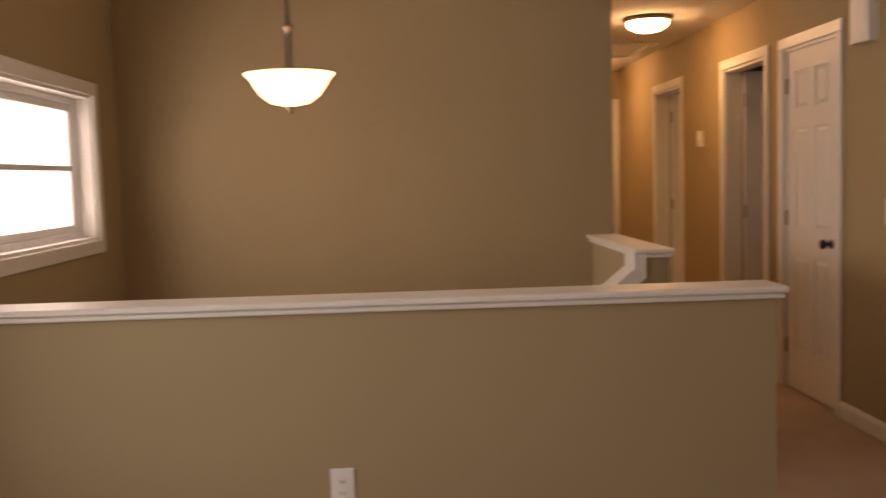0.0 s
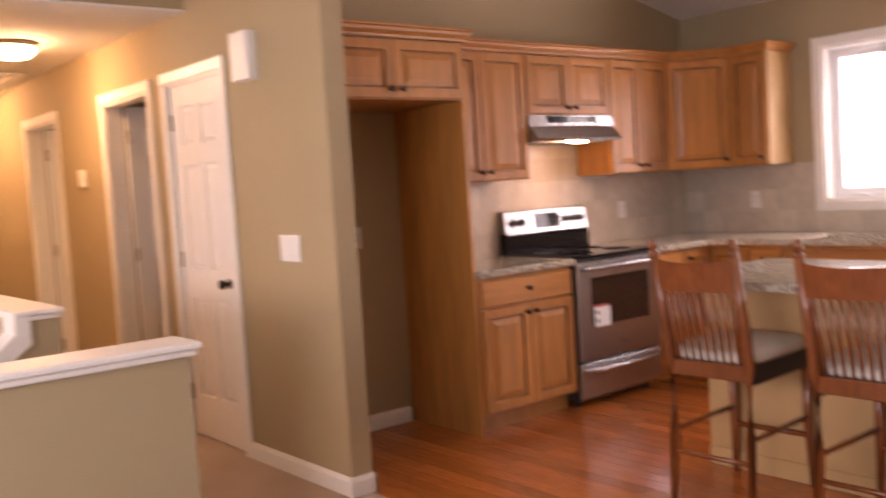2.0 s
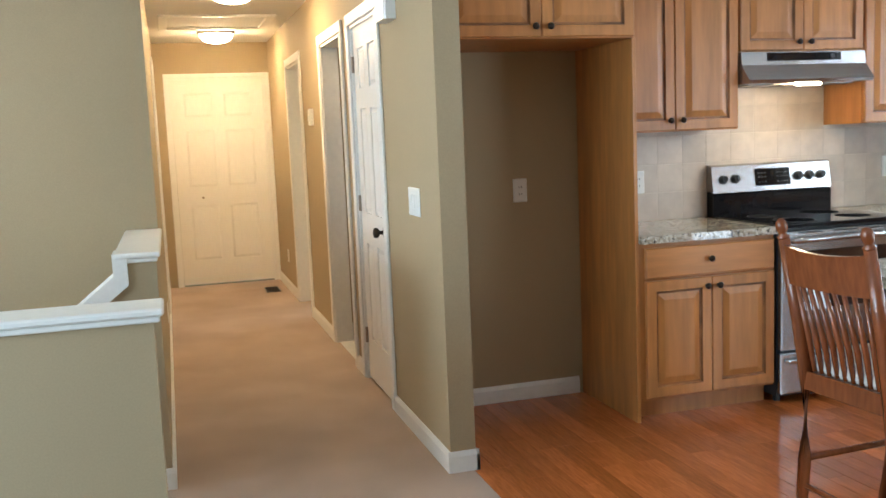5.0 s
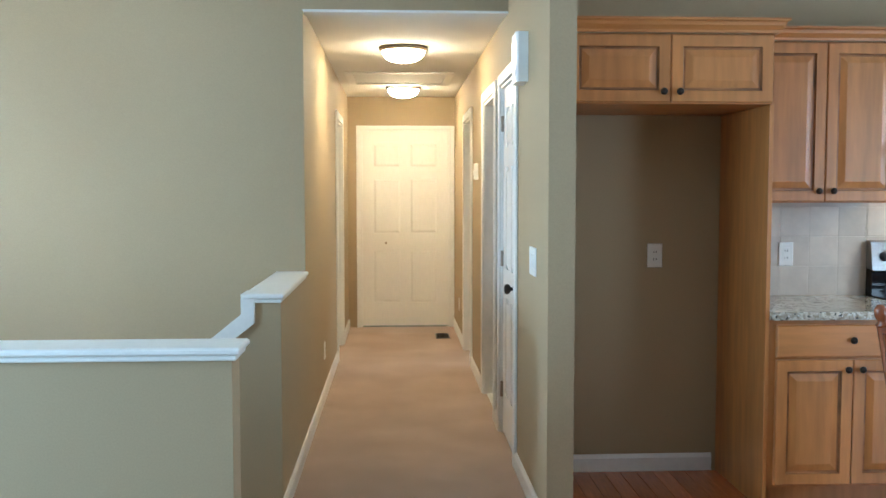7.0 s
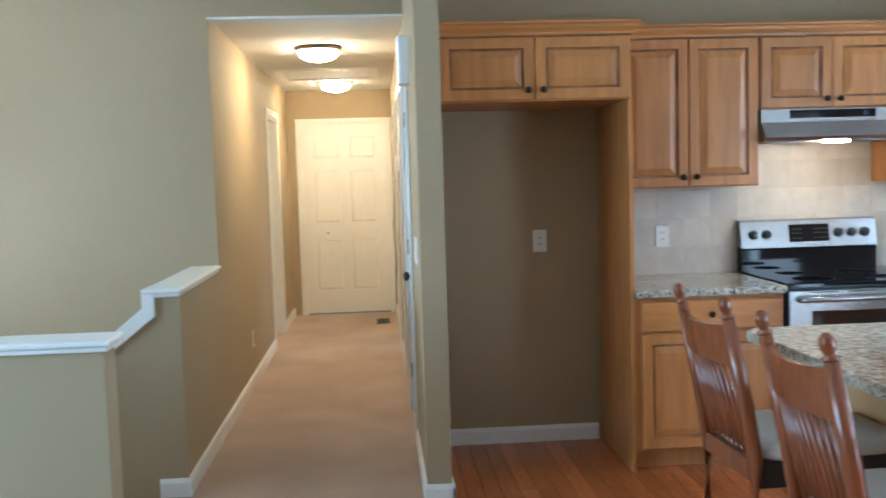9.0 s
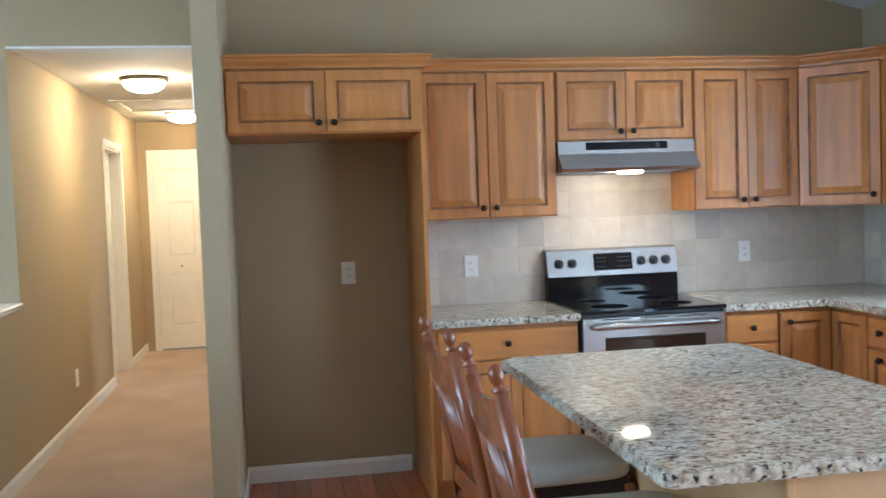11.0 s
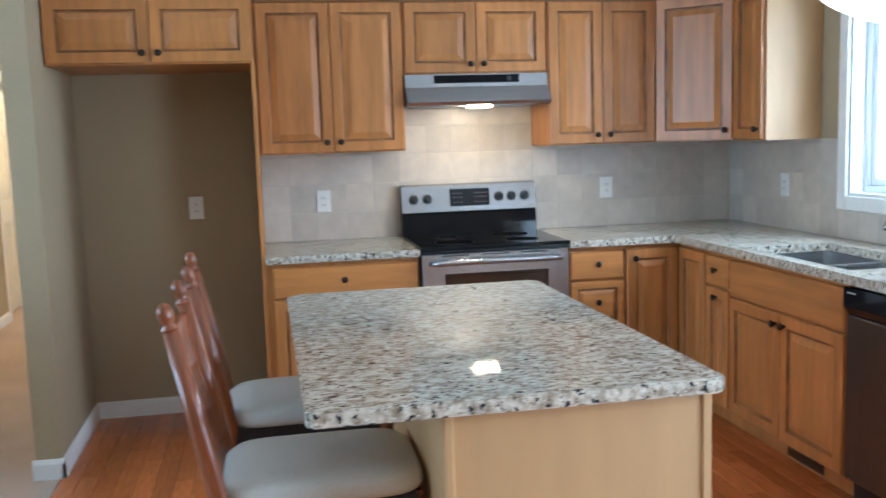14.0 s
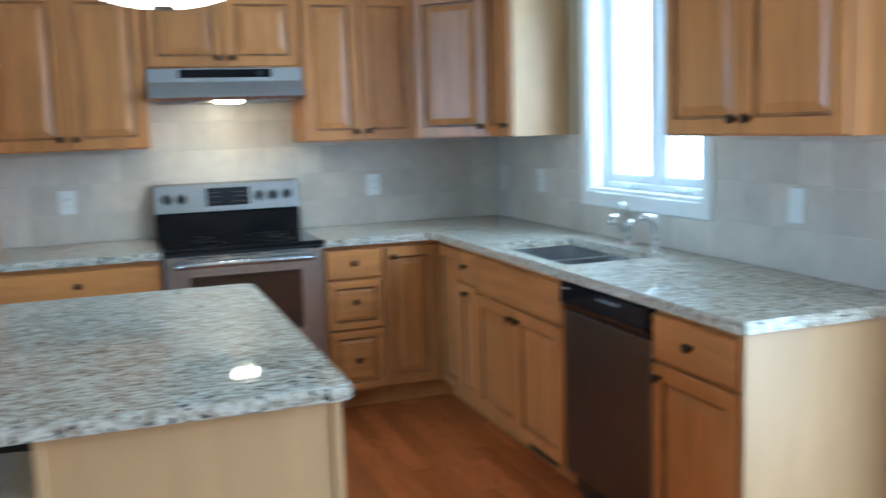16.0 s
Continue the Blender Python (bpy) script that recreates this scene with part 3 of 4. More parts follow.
def crown(name, path, z, label):
    """A crown moulding along a path of (x, y) with the room on its right-hand side."""
    prof = [(0.0, 0.0), (0.012, 0.0), (0.014, 0.012), (0.030, 0.030), (0.034, 0.044), (0.046, 0.050), (0.046, 0.060), (0.0, 0.060)]
    bm = bmesh.new()
    pts = [Vector(p) for p in path]
    rings = []
    for k, p in enumerate(pts):
        d0 = (p - pts[k - 1]).normalized() if k else (pts[1] - p).normalized()
        d1 = (pts[k + 1] - p).normalized() if k < len(pts) - 1 else d0
        n0, n1 = Vector((d0.y, -d0.x)), Vector((d1.y, -d1.x))
        n = (n0 + n1).normalized()
        n = n / max(0.3, n.dot(n0))
        rings.append([bm.verts.new((p.x + n.x * o, p.y + n.y * o, z + h)) for o, h in prof])
    for a, b in zip(rings, rings[1:]):
        for j in range(len(prof)):
            bm.faces.new((a[j], a[(j + 1) % len(prof)], b[(j + 1) % len(prof)], b[j]))
    bm.faces.new(rings[0])
    bm.faces.new(rings[-1])
    c = thing(name, I, label, "moulding")
    part("moulding", bm, MAPLEH, c)


FZ = UT - 0.02
crown("crown_moulding", [(SX1 + 0.002, -FD - 0.02), (PX + 0.016, -FD - 0.02), (PX + 0.016, -UD - 0.07)], FZ + 0.001, "stepped maple crown on the fridge cabinet")
crown("crown_moulding", [(PX + 0.022, -UD - 0.02), (CX - 0.004, -UD - 0.02), (XR - UD - 0.02, CY - 0.004), (XR - UD - 0.02, CY - w4 - 0.004), (XR - 0.004, CY - w4 - 0.004)], UT + 0.001, "stepped maple crown along the wall cabinets")
crown("crown_moulding", [(XR - 0.004, -2.228), (XR - UD - 0.02, -2.228), (XR - UD - 0.02, -2.232 - w5 - 0.004), (XR - 0.004, -2.232 - w5 - 0.004)], UT + 0.001, "stepped maple crown on a wall cabinet")

# base cabinets
BT = 0.855
DRZ = 0.685
wl = -PX - 0.018 - 0.004
cabinet("base_cabinet", pose(PX + 0.019, 0, 0), wl, BD, 0, BT, [("drawer", 0.03, wl - 0.008, DRZ + 0.004, BT - 0.022, wl / 2, 0.766)] + [("door", 0.03, wl / 2 + 0.009, 0.115, DRZ - 0.008, wl / 2 - 0.02, DRZ - 0.05), ("door", wl / 2 + 0.013, wl - 0.008, 0.115, DRZ - 0.008, wl / 2 + 0.045, DRZ - 0.05)], "honey maple base cabinet with drawer and two doors", toe=True)
wd = 0.30
cabinet("drawer_base_cabinet", pose(0.764, 0, 0), wd, BD, 0, BT, [("drawer", 0.008, wd - 0.006, DRZ + 0.004, BT - 0.022, wd / 2, 0.766), ("panel_drawer", 0.008, wd - 0.006, 0.43, DRZ - 0.008, wd / 2, 0.57), ("panel_drawer", 0.008, wd - 0.006, 0.115, 0.42, wd / 2, 0.27)], "honey maple base cabinet with three drawers", toe=True)
# corner base unit with a folding door
XF = XR - BD
cb = thing("corner_base_cabinet", I, "honey maple corner base cabinet with folding doors", "cabinet", "kitchen cabinets")
part("body", prism([(1.066, -0.002), (XR - 0.002, -0.002), (XR - 0.002, -0.91), (XF, -0.91), (XF, -BD), (1.066, -BD)], 0.10, BT), MAPLE, cb)
part("toe_kick", prism([(1.066, -0.02), (XR - 0.02, -0.02), (XR - 0.02, -0.91), (XF + 0.075, -0.91), (XF + 0.075, -BD + 0.075), (1.066, -BD + 0.075)], 0.0, 0.098), MAPLE, cb)
f = glaze(part("door", ring_panel(1.072, XF - 0.024, 0.115, BT - 0.022, -BD - 0.001, DOOR_RINGS), MAPLE, cb))
knob(f, 1.115, -BD - 0.021, 0.785)
db = ring_panel(BD + 0.024, 0.905, 0.115, BT - 0.022, -BD - 0.001, DOOR_RINGS)
db.transform(facing(XR, 0, 0, -90))
glaze(part("door", db, MAPLE, cb))


def side_run(y):
    return facing(XR, y, 0, -90)


wn_ = 0.232
cabinet("narrow_base_cabinet", side_run(-0.912), wn_, BD, 0, BT, [("drawer", 0.006, wn_ - 0.006, DRZ + 0.004, BT - 0.022, wn_ / 2, 0.766), ("door", 0.006, wn_ - 0.006, 0.115, DRZ - 0.008, wn_ / 2, DRZ - 0.05)], "narrow honey maple base cabinet with drawer and door", toe=True)
ws = 0.868
sink_cab = cabinet("sink_base_cabinet", side_run(-1.146), ws, BD, 0, BT - 0.19, [("door", 0.006, ws / 2 - 0.002, 0.115, BT - 0.20, ws / 2 - 0.035, DRZ - 0.075), ("door", ws / 2 + 0.002, ws - 0.006, 0.115, BT - 0.20, ws / 2 + 0.035, DRZ - 0.075)], "honey maple sink base cabinet with two doors", toe=True)
part("apron", box(0, ws, -BD, -BD + 0.02, BT - 0.188, BT), MAPLEH, sink_cab)
part("false_front", ring_panel(0.006, ws - 0.006, DRZ - 0.02, BT - 0.022, -BD - 0.001, SLAB_RINGS), MAPLEH, sink_cab)
part("toe_vent", boxes(*[(0.36, 0.62, -BD + 0.068, -BD + 0.0745, 0.015 + 0.012 * k, 0.021 + 0.012 * k) for k in range(6)]), BRONZE, sink_cab, "dark metal toe-kick vent")
we = 0.425
end_cab = cabinet("end_base_cabinet", side_run(-2.62), we, BD, 0, BT, [("drawer", 0.006, we - 0.006, DRZ + 0.004, BT - 0.022, we / 2, 0.766), ("door", 0.006, we - 0.006, 0.115, DRZ - 0.008, 0.045, DRZ - 0.05)], "honey maple base cabinet at the counter's end", toe=True)
part("end_panel", box(we + 0.001, we + 0.02, -BD - 0.012, -0.003, 0, BT), PALE, end_cab, "lighter-toned maple end panel")

# dishwasher
dw = thing("dishwasher", side_run(-2.018), "dark stainless dishwasher with black control panel", "dishwasher")
part("body", box(0.004, 0.596, -BD + 0.03, -0.02, 0.02, BT - 0.004), BLACKM, dw)
part("door", box(0.006, 0.594, -BD - 0.018, -BD + 0.03, 0.115, 0.737, bevel=0.004), DARKSTEEL, dw)
cp = part("control_panel", prism([(-BD - 0.012, 0.739), (-BD - 0.034, 0.772), (-BD - 0.034, 0.844), (-BD + 0.03, 0.846), (-BD + 0.03, 0.739)], 0.006, 0.594, axis="x"), BLACK, dw, "gloss black control panel")
for k in range(5):
    part("button", box(0.30 + 0.028 * k, 0.308 + 0.028 * k, -BD - 0.0365, -BD - 0.033, 0.818, 0.828), LIT, cp)
part("maker_mark", box(0.03, 0.075, -BD - 0.0365, -BD - 0.033, 0.824, 0.829), LIT, cp)
part("kick_plate", box(0.006, 0.594, -BD + 0.05, -BD + 0.06, 0.0, 0.11), BLACKM, dw)

# countertops
CT0, CT1 = 0.857, 0.893


def slab(outline, name, label, holes=None):
    c = thing(name, I, label, "countertop")
    bm = prism(outline, CT0, CT1)
    es = [e for e in bm.edges if abs(e.verts[0].co.z - e.verts[1].co.z) < 1e-6]
    bmesh.ops.bevel(bm, geom=es, offset=0.004, segments=2, affect="EDGES")
    part("slab", bm, GRANITE, c)
    return c


CE = 0.642
slab([(PX + 0.0185, -0.002), (PX + 0.0185, -CE), (-0.003, -CE), (-0.003, -0.002)], "countertop", "speckled beige and black granite countertop by the range")
YEND = -3.085
XC = XR - CE
SKY0, SKY1, SKX0, SKX1 = -1.97, -1.22, 1.405, 1.815
top = thing("countertop", I, "speckled beige and black granite L-shaped countertop with sink cutout", "countertop")
bm = bmesh.new()
prism([(0.765, -0.002), (0.765, -CE), (XC - 0.05, -CE), (XC - 0.012, -CE - 0.012), (XC, -CE - 0.05), (XC, SKY1), (XR - 0.002, SKY1), (XR - 0.002, -0.002)], CT0, CT1, bm)
part("slab", bm, GRANITE, top)
part("slab", prism([(XC, SKY0), (XC, YEND + 0.015), (XC + 0.015, YEND), (XR - 0.002, YEND), (XR - 0.002, SKY0)], CT0, CT1), GRANITE, top)
part("sink_front_strip", box(XC, SKX0, SKY0, SKY1, CT0, CT1), GRANITE, top)
part("sink_rear_strip", box(SKX1, XR - 0.002, SKY0, SKY1, CT0, CT1), GRANITE, top)

# sink
sk = thing("sink", I, "double-bowl stainless undermount sink", "sink")
SM = -1.62


def bowl(y0, y1, depth):
    x0, x1 = SKX0 - 0.004, SKX1 + 0.004
    t, r = 0.004, 0.05
    z = CT0 - 0.001

    def rr(x0, x1, y0, y1, r):
        out = []
        for cx, cy, s in ((x1 - r, y1 - r, 0), (x0 + r, y1 - r, 90), (x0 + r, y0 + r, 180), (x1 - r, y0 + r, 270)):
            for k in range(5):
                a = radians(s + 22.5 * k)
                out.append((cx + r * math.cos(a), cy + r * math.sin(a)))
        return out

    bm = bmesh.new()
    loops = []
    for ins, zz in ((-0.012, z), (0, z), (0.006, z - depth + 0.03), (0.03, z - depth), (0.03, z - depth - t), (0.002, z - depth + 0.03), (-0.012, z - 0.004)):
        loops.append([bm.verts.new((a, b, zz)) for a, b in rr(x0 + ins, x1 - ins, y0 + ins, y1 - ins, max(0.02, r - ins * 0.5))])
    n = len(loops[0])
    for k in range(len(loops)):
        a, b = loops[k], loops[(k + 1) % len(loops)]
        if k == 3:
            bm.faces.new(a)
            bm.faces.new(b)
            continue
        for j in range(n):
            bm.faces.new((a[j], a[(j + 1) % n], b[(j + 1) % n], b[j]))
    return bm


for y0, y1, dp in ((SM + 0.014, SKY1 + 0.004, 0.17), (SKY0 - 0.004, SM - 0.014, 0.15)):
    b = part("bowl", bowl(y0, y1, dp), STEEL, sk, smooth=False)
    part("drain", lathe([(0.045, 0), (0.045, 0.004), (0.03, 0.005), (0.028, 0.001)], 18, None, Matrix.Translation(((SKX0 + SKX1) / 2, (y0 + y1) / 2, CT0 - 0.001 - dp))), CHROME, b)

# faucet and sprayer
FX, FY = 1.865, -1.66
fc = thing("faucet", pose(FX, FY, CT1, 0, 0, 35) @ Matrix.Scale(0.86, 4), "chrome single-lever kitchen faucet on the counter", "faucet")
part("base", lathe([(0.030, 0), (0.030, 0.008), (0.024, 0.016), (0.022, 0.09), (0.026, 0.10), (0.026, 0.125), (0.016, 0.14)], 20), CHROME, fc, smooth=True)
part("spout", tube(bmesh.new(), [(-0.01, 0, 0.045), (-0.05, 0.004, 0.09), (-0.10, 0.008, 0.135), (-0.15, 0.012, 0.165), (-0.175, 0.014, 0.166), (-0.185, 0.015, 0.15), (-0.185, 0.015, 0.13)], [0.018, 0.017, 0.016, 0.015, 0.015, 0.015, 0.016]), CHROME, fc, smooth=True)
part("lever", tube(bmesh.new(), [(0, 0, 0.13), (-0.01, 0.002, 0.165), (-0.035, 0.006, 0.20), (-0.075, 0.010, 0.225)], [0.014, 0.011, 0.009, 0.011]), CHROME, fc, smooth=True)
sp = thing("sink_sprayer", pose(1.865, -1.86, CT1), "chrome side sprayer beside the faucet", "sprayer")
part("holder", lathe([(0.024, 0), (0.022, 0.01), (0.016, 0.02), (0.015, 0.05)], 18), CHROME, sp, smooth=True)
part("spray_head", tube(bmesh.new(), [(0, 0, 0.045), (0, 0, 0.10), (-0.012, 0.002, 0.135), (-0.04, 0.004, 0.148), (-0.065, 0.005, 0.142)], [0.013, 0.017, 0.019, 0.015, 0.013]), CHROME, sp, smooth=True)

# ---- range ----
rg = thing("range", pose(0.003, 0, 0), "stainless electric range with black glass top and energy tag", "range")
RW = 0.756
part("body", box(0, RW, -0.615, -0.015, 0.04, 0.878), BLACKM, rg)
part("cooktop", box(-0.002, RW + 0.002, -0.655, -0.06, 0.880, 0.900, bevel=0.004), BLACK, rg, "black ceramic glass cooktop")
for x, y, r in ((0.20, -0.48, 0.10), (0.56, -0.48, 0.085), (0.20, -0.22, 0.075), (0.56, -0.22, 0.10)):
    bm = bmesh.new()
    for q in (r, r * 0.6):
        lathe([(q, 0.9002), (q, 0.9008), (q - 0.003, 0.9008), (q - 0.003, 0.9002)], 32, bm, Matrix.Translation((x, y, 0)))
    part("burner_ring", bm, GREYINK, rg)
guard = part("backguard", prism([(-0.012, 0.882), (-0.075, 0.882), (-0.075, 1.015), (-0.062, 1.02), (-0.055, 1.03), (-0.012, 1.03)], 0, RW, axis="x"), BLACK, rg, "gloss black backguard base")
ctl = part("control_panel", prism([(-0.008, 1.028), (-0.078, 1.024), (-0.052, 1.165), (-0.038, 1.174), (-0.008, 1.174)], 0, RW, axis="x"), STEEL, rg, "stainless control panel")
tilt = math.atan2(0.026, 0.141)
cm = Matrix.Translation((0, -0.0652, 1.095)) @ Matrix.Rotation(-tilt, 4, "X")
for x in (0.066, 0.142, 0.545, 0.618, 0.692):
    kb = lathe([(0.026, 0), (0.026, 0.004), (0.021, 0.006), (0.018, 0.024), (0.004, 0.026)], 20, None, Matrix.Translation((x, 0, 0.0)) @ Matrix.Rotation(radians(90), 4, "X"))
    add_box(kb, x - 0.004, x + 0.004, -0.030, -0.012, -0.018, 0.018)
    kb.transform(cm)
    part("knob", kb, BLACKM, ctl, "black plastic burner knob")
ds = box(0.268, 0.492, -0.004, 0.004, -0.045, 0.05, bevel=0.002)
ds.transform(cm)
disp = part("display", ds, BLACK, ctl, "black display")
marks = boxes(*[(0.285 + 0.02 * k, 0.295 + 0.02 * k, -0.0052, -0.0042, zz, zz + 0.006) for k in (0, 1, 2, 6, 7, 8, 9) for zz in (-0.028, 0.0, 0.022)])
marks.transform(cm)
part("marks", marks, GREYINK, disp)["kind"] = "stuff"
door = part("oven_door", boxes((0.004, RW - 0.004, -0.652, -0.617, 0.275, 0.866), bevel=0.006), STEEL, rg, "stainless oven door")
part("window_glass", ring_panel(0.115, RW - 0.115, 0.475, 0.765, -0.6525, [(0, 0), (0, 0.002), (0.012, 0.002), (0.016, 0.0005)]), OVENGLASS, door, "dark oven window")
part("oven_handle", tube(bmesh.new(), [(0.05, -0.65, 0.82), (0.06, -0.69, 0.822), (0.12, -0.70, 0.825), (RW / 2, -0.705, 0.827), (RW - 0.12, -0.70, 0.825), (RW - 0.06, -0.69, 0.822), (RW - 0.05, -0.65, 0.82)], 0.014), STEEL, door, "stainless bar handle", smooth=True)
part("vent_slots", boxes(*[(0.10 + 0.20 * k, 0.24 + 0.20 * k, -0.6545, -0.651, 0.852, 0.858) for k in range(3)]), BLACKM, door)
tag = part("energy_tag", boxes((0.13, 0.265, -0.6575, -0.6555, 0.47, 0.60)), PAPER, door, "white paper energy tag")
part("tag_stripe", box(0.13, 0.265, -0.6585, -0.6578, 0.588, 0.60), REDINK, tag)
for z in (0.495, 0.545):
    part("tag_print", box(0.145, 0.165, -0.6585, -0.6578, z, z + 0.023), GREYINK, tag)
part("maker_mark", boxes((0.37, 0.375, -0.654, -0.6515, 0.345, 0.38), (0.37, 0.415, -0.654, -0.6515, 0.345, 0.350)), GREYINK, door)
dr = part("drawer_front", box(0.004, RW - 0.004, -0.648, -0.617, 0.055, 0.262, bevel=0.006), STEEL, rg, "stainless storage drawer")
part("drawer_handle", tube(bmesh.new(), [(0.03, -0.645, 0.225), (0.10, -0.672, 0.222), (RW / 2, -0.69, 0.215), (RW - 0.10, -0.672, 0.222), (RW - 0.03, -0.645, 0.225)], [0.012, 0.016, 0.018, 0.016, 0.012]), STEEL, dr, smooth=True)
for x in (0.05, RW - 0.05):
    for y in (-0.55, -0.1):
        part("foot", lathe([(0.018, 0), (0.018, 0.042)], 10, None, Matrix.Translation((x, y, 0))), BLACKM, rg)

# range hood
hd = thing("range_hood", pose(0.003, 0, 0), "stainless under-cabinet range hood with lit lamp", "range hood")
HZ0, HZ1 = 1.590, 1.750
part("canopy", prism([(-0.004, HZ0), (-0.39, HZ0), (-0.40, HZ0 + 0.018), (-0.335, HZ0 + 0.095), (-0.33, HZ1), (-0.004, HZ1)], 0, 0.754, axis="x"), STEEL, hd, "brushed stainless canopy")
part("control_strip", prism([(-0.329, HZ1 - 0.046), (-0.334, HZ1 - 0.046), (-0.333, HZ1 - 0.006), (-0.329, HZ1 - 0.006)], 0.15, 0.60, axis="x"), BLACK, hd, "gloss black switch strip")
part("switch_dial", lathe([(0.012, 0), (0.012, 0.008)], 14, None, Matrix.Translation((0.545, -0.334, HZ1 - 0.026)) @ Matrix.Rotation(radians(90), 4, "X")), BLACKM, hd)
part("filter", box(0.06, 0.70, -0.30, -0.05, HZ0 - 0.006, HZ0 - 0.001), DARKSTEEL, hd, "grey grease filter")
part("lamp_lens", box(0.32, 0.44, -0.385, -0.325, HZ0 - 0.014, HZ0 - 0.001, bevel=0.004), HOODLIGHT, hd, "glowing lamp lens")

# ---- island ----
IX0, IX1, IY0, IY1 = -0.672, 0.258, -3.195, -1.73
slab([(IX0 + 0.02, IY0), (IX0, IY0 + 0.02), (IX0, IY1 - 0.05), (IX0 + 0.05, IY1), (IX1 - 0.03, IY1), (IX1, IY1 - 0.03), (IX1, IY0 + 0.02), (IX1 - 0.02, IY0)], "island_countertop", "speckled beige and black granite island top")
isl = thing("island_cabinet", I, "pale maple kitchen island cabinet under granite", "island", "kitchen cabinets")
BX0, BX1, BY0, BY1 = -0.374, 0.238, -3.15, -1.78
part("body", box(BX0 + 0.012, BX1 - 0.02, BY0 + 0.012, BY1 - 0.012, 0.09, BT), PALE, isl)
part("plinth", box(BX0 + 0.02, BX1 - 0.09, BY0 + 0.02, BY1 - 0.02, 0, 0.089), PALE, isl)
part("end_panel", box(BX0 + 0.012, BX1 - 0.022, BY0, BY0 + 0.0115, 0.0, BT), PALE, isl, "lighter-toned maple end panel")
part("end_panel", box(BX0 + 0.012, BX1 - 0.022, BY1 - 0.0115, BY1, 0.0, BT), PALE, isl)
part("back_panel", box(BX0, BX0 + 0.0115, BY0 + 0.002, BY1 - 0.002, 0.0, BT), PALE, isl, "plain pale maple back panel")
part("corner_trim", boxes((BX1 - 0.0215, BX1, BY0 - 0.006, BY0 + 0.014, 0.10, BT), bevel=0.002), PALE, isl)
part("corner_trim", boxes((BX0 - 0.006, BX0 + 0.014, BY0 - 0.008, BY0 + 0.001, 0.0, BT), bevel=0.002), PALE, isl)
part("base_trim", boxes((BX0 - 0.012, BX0 - 0.0005, BY0 - 0.012, BY1, 0.0, 0.085), (BX0, BX1 - 0.08, BY0 - 0.012, BY0 - 0.0005, 0.0, 0.085), bevel=0.004), PALE, isl, "pale maple base trim")
for y0, y1 in ((BY0 + 0.01, -2.46), (-2.455, BY1 - 0.01)):
    for kind, z0, z1 in (("drawer_front", DRZ + 0.004, BT - 0.02), ("door", 0.115, DRZ - 0.006)):
        q = ring_panel(0, y1 - y0, z0, z1, 0.0, DOOR_RINGS if kind == "door" else SLAB_RINGS)
        q.transform(facing(BX1 - 0.02, y0, 0, 90))
        part(kind, q, MAPLE, isl)

# ---- bar stools ----


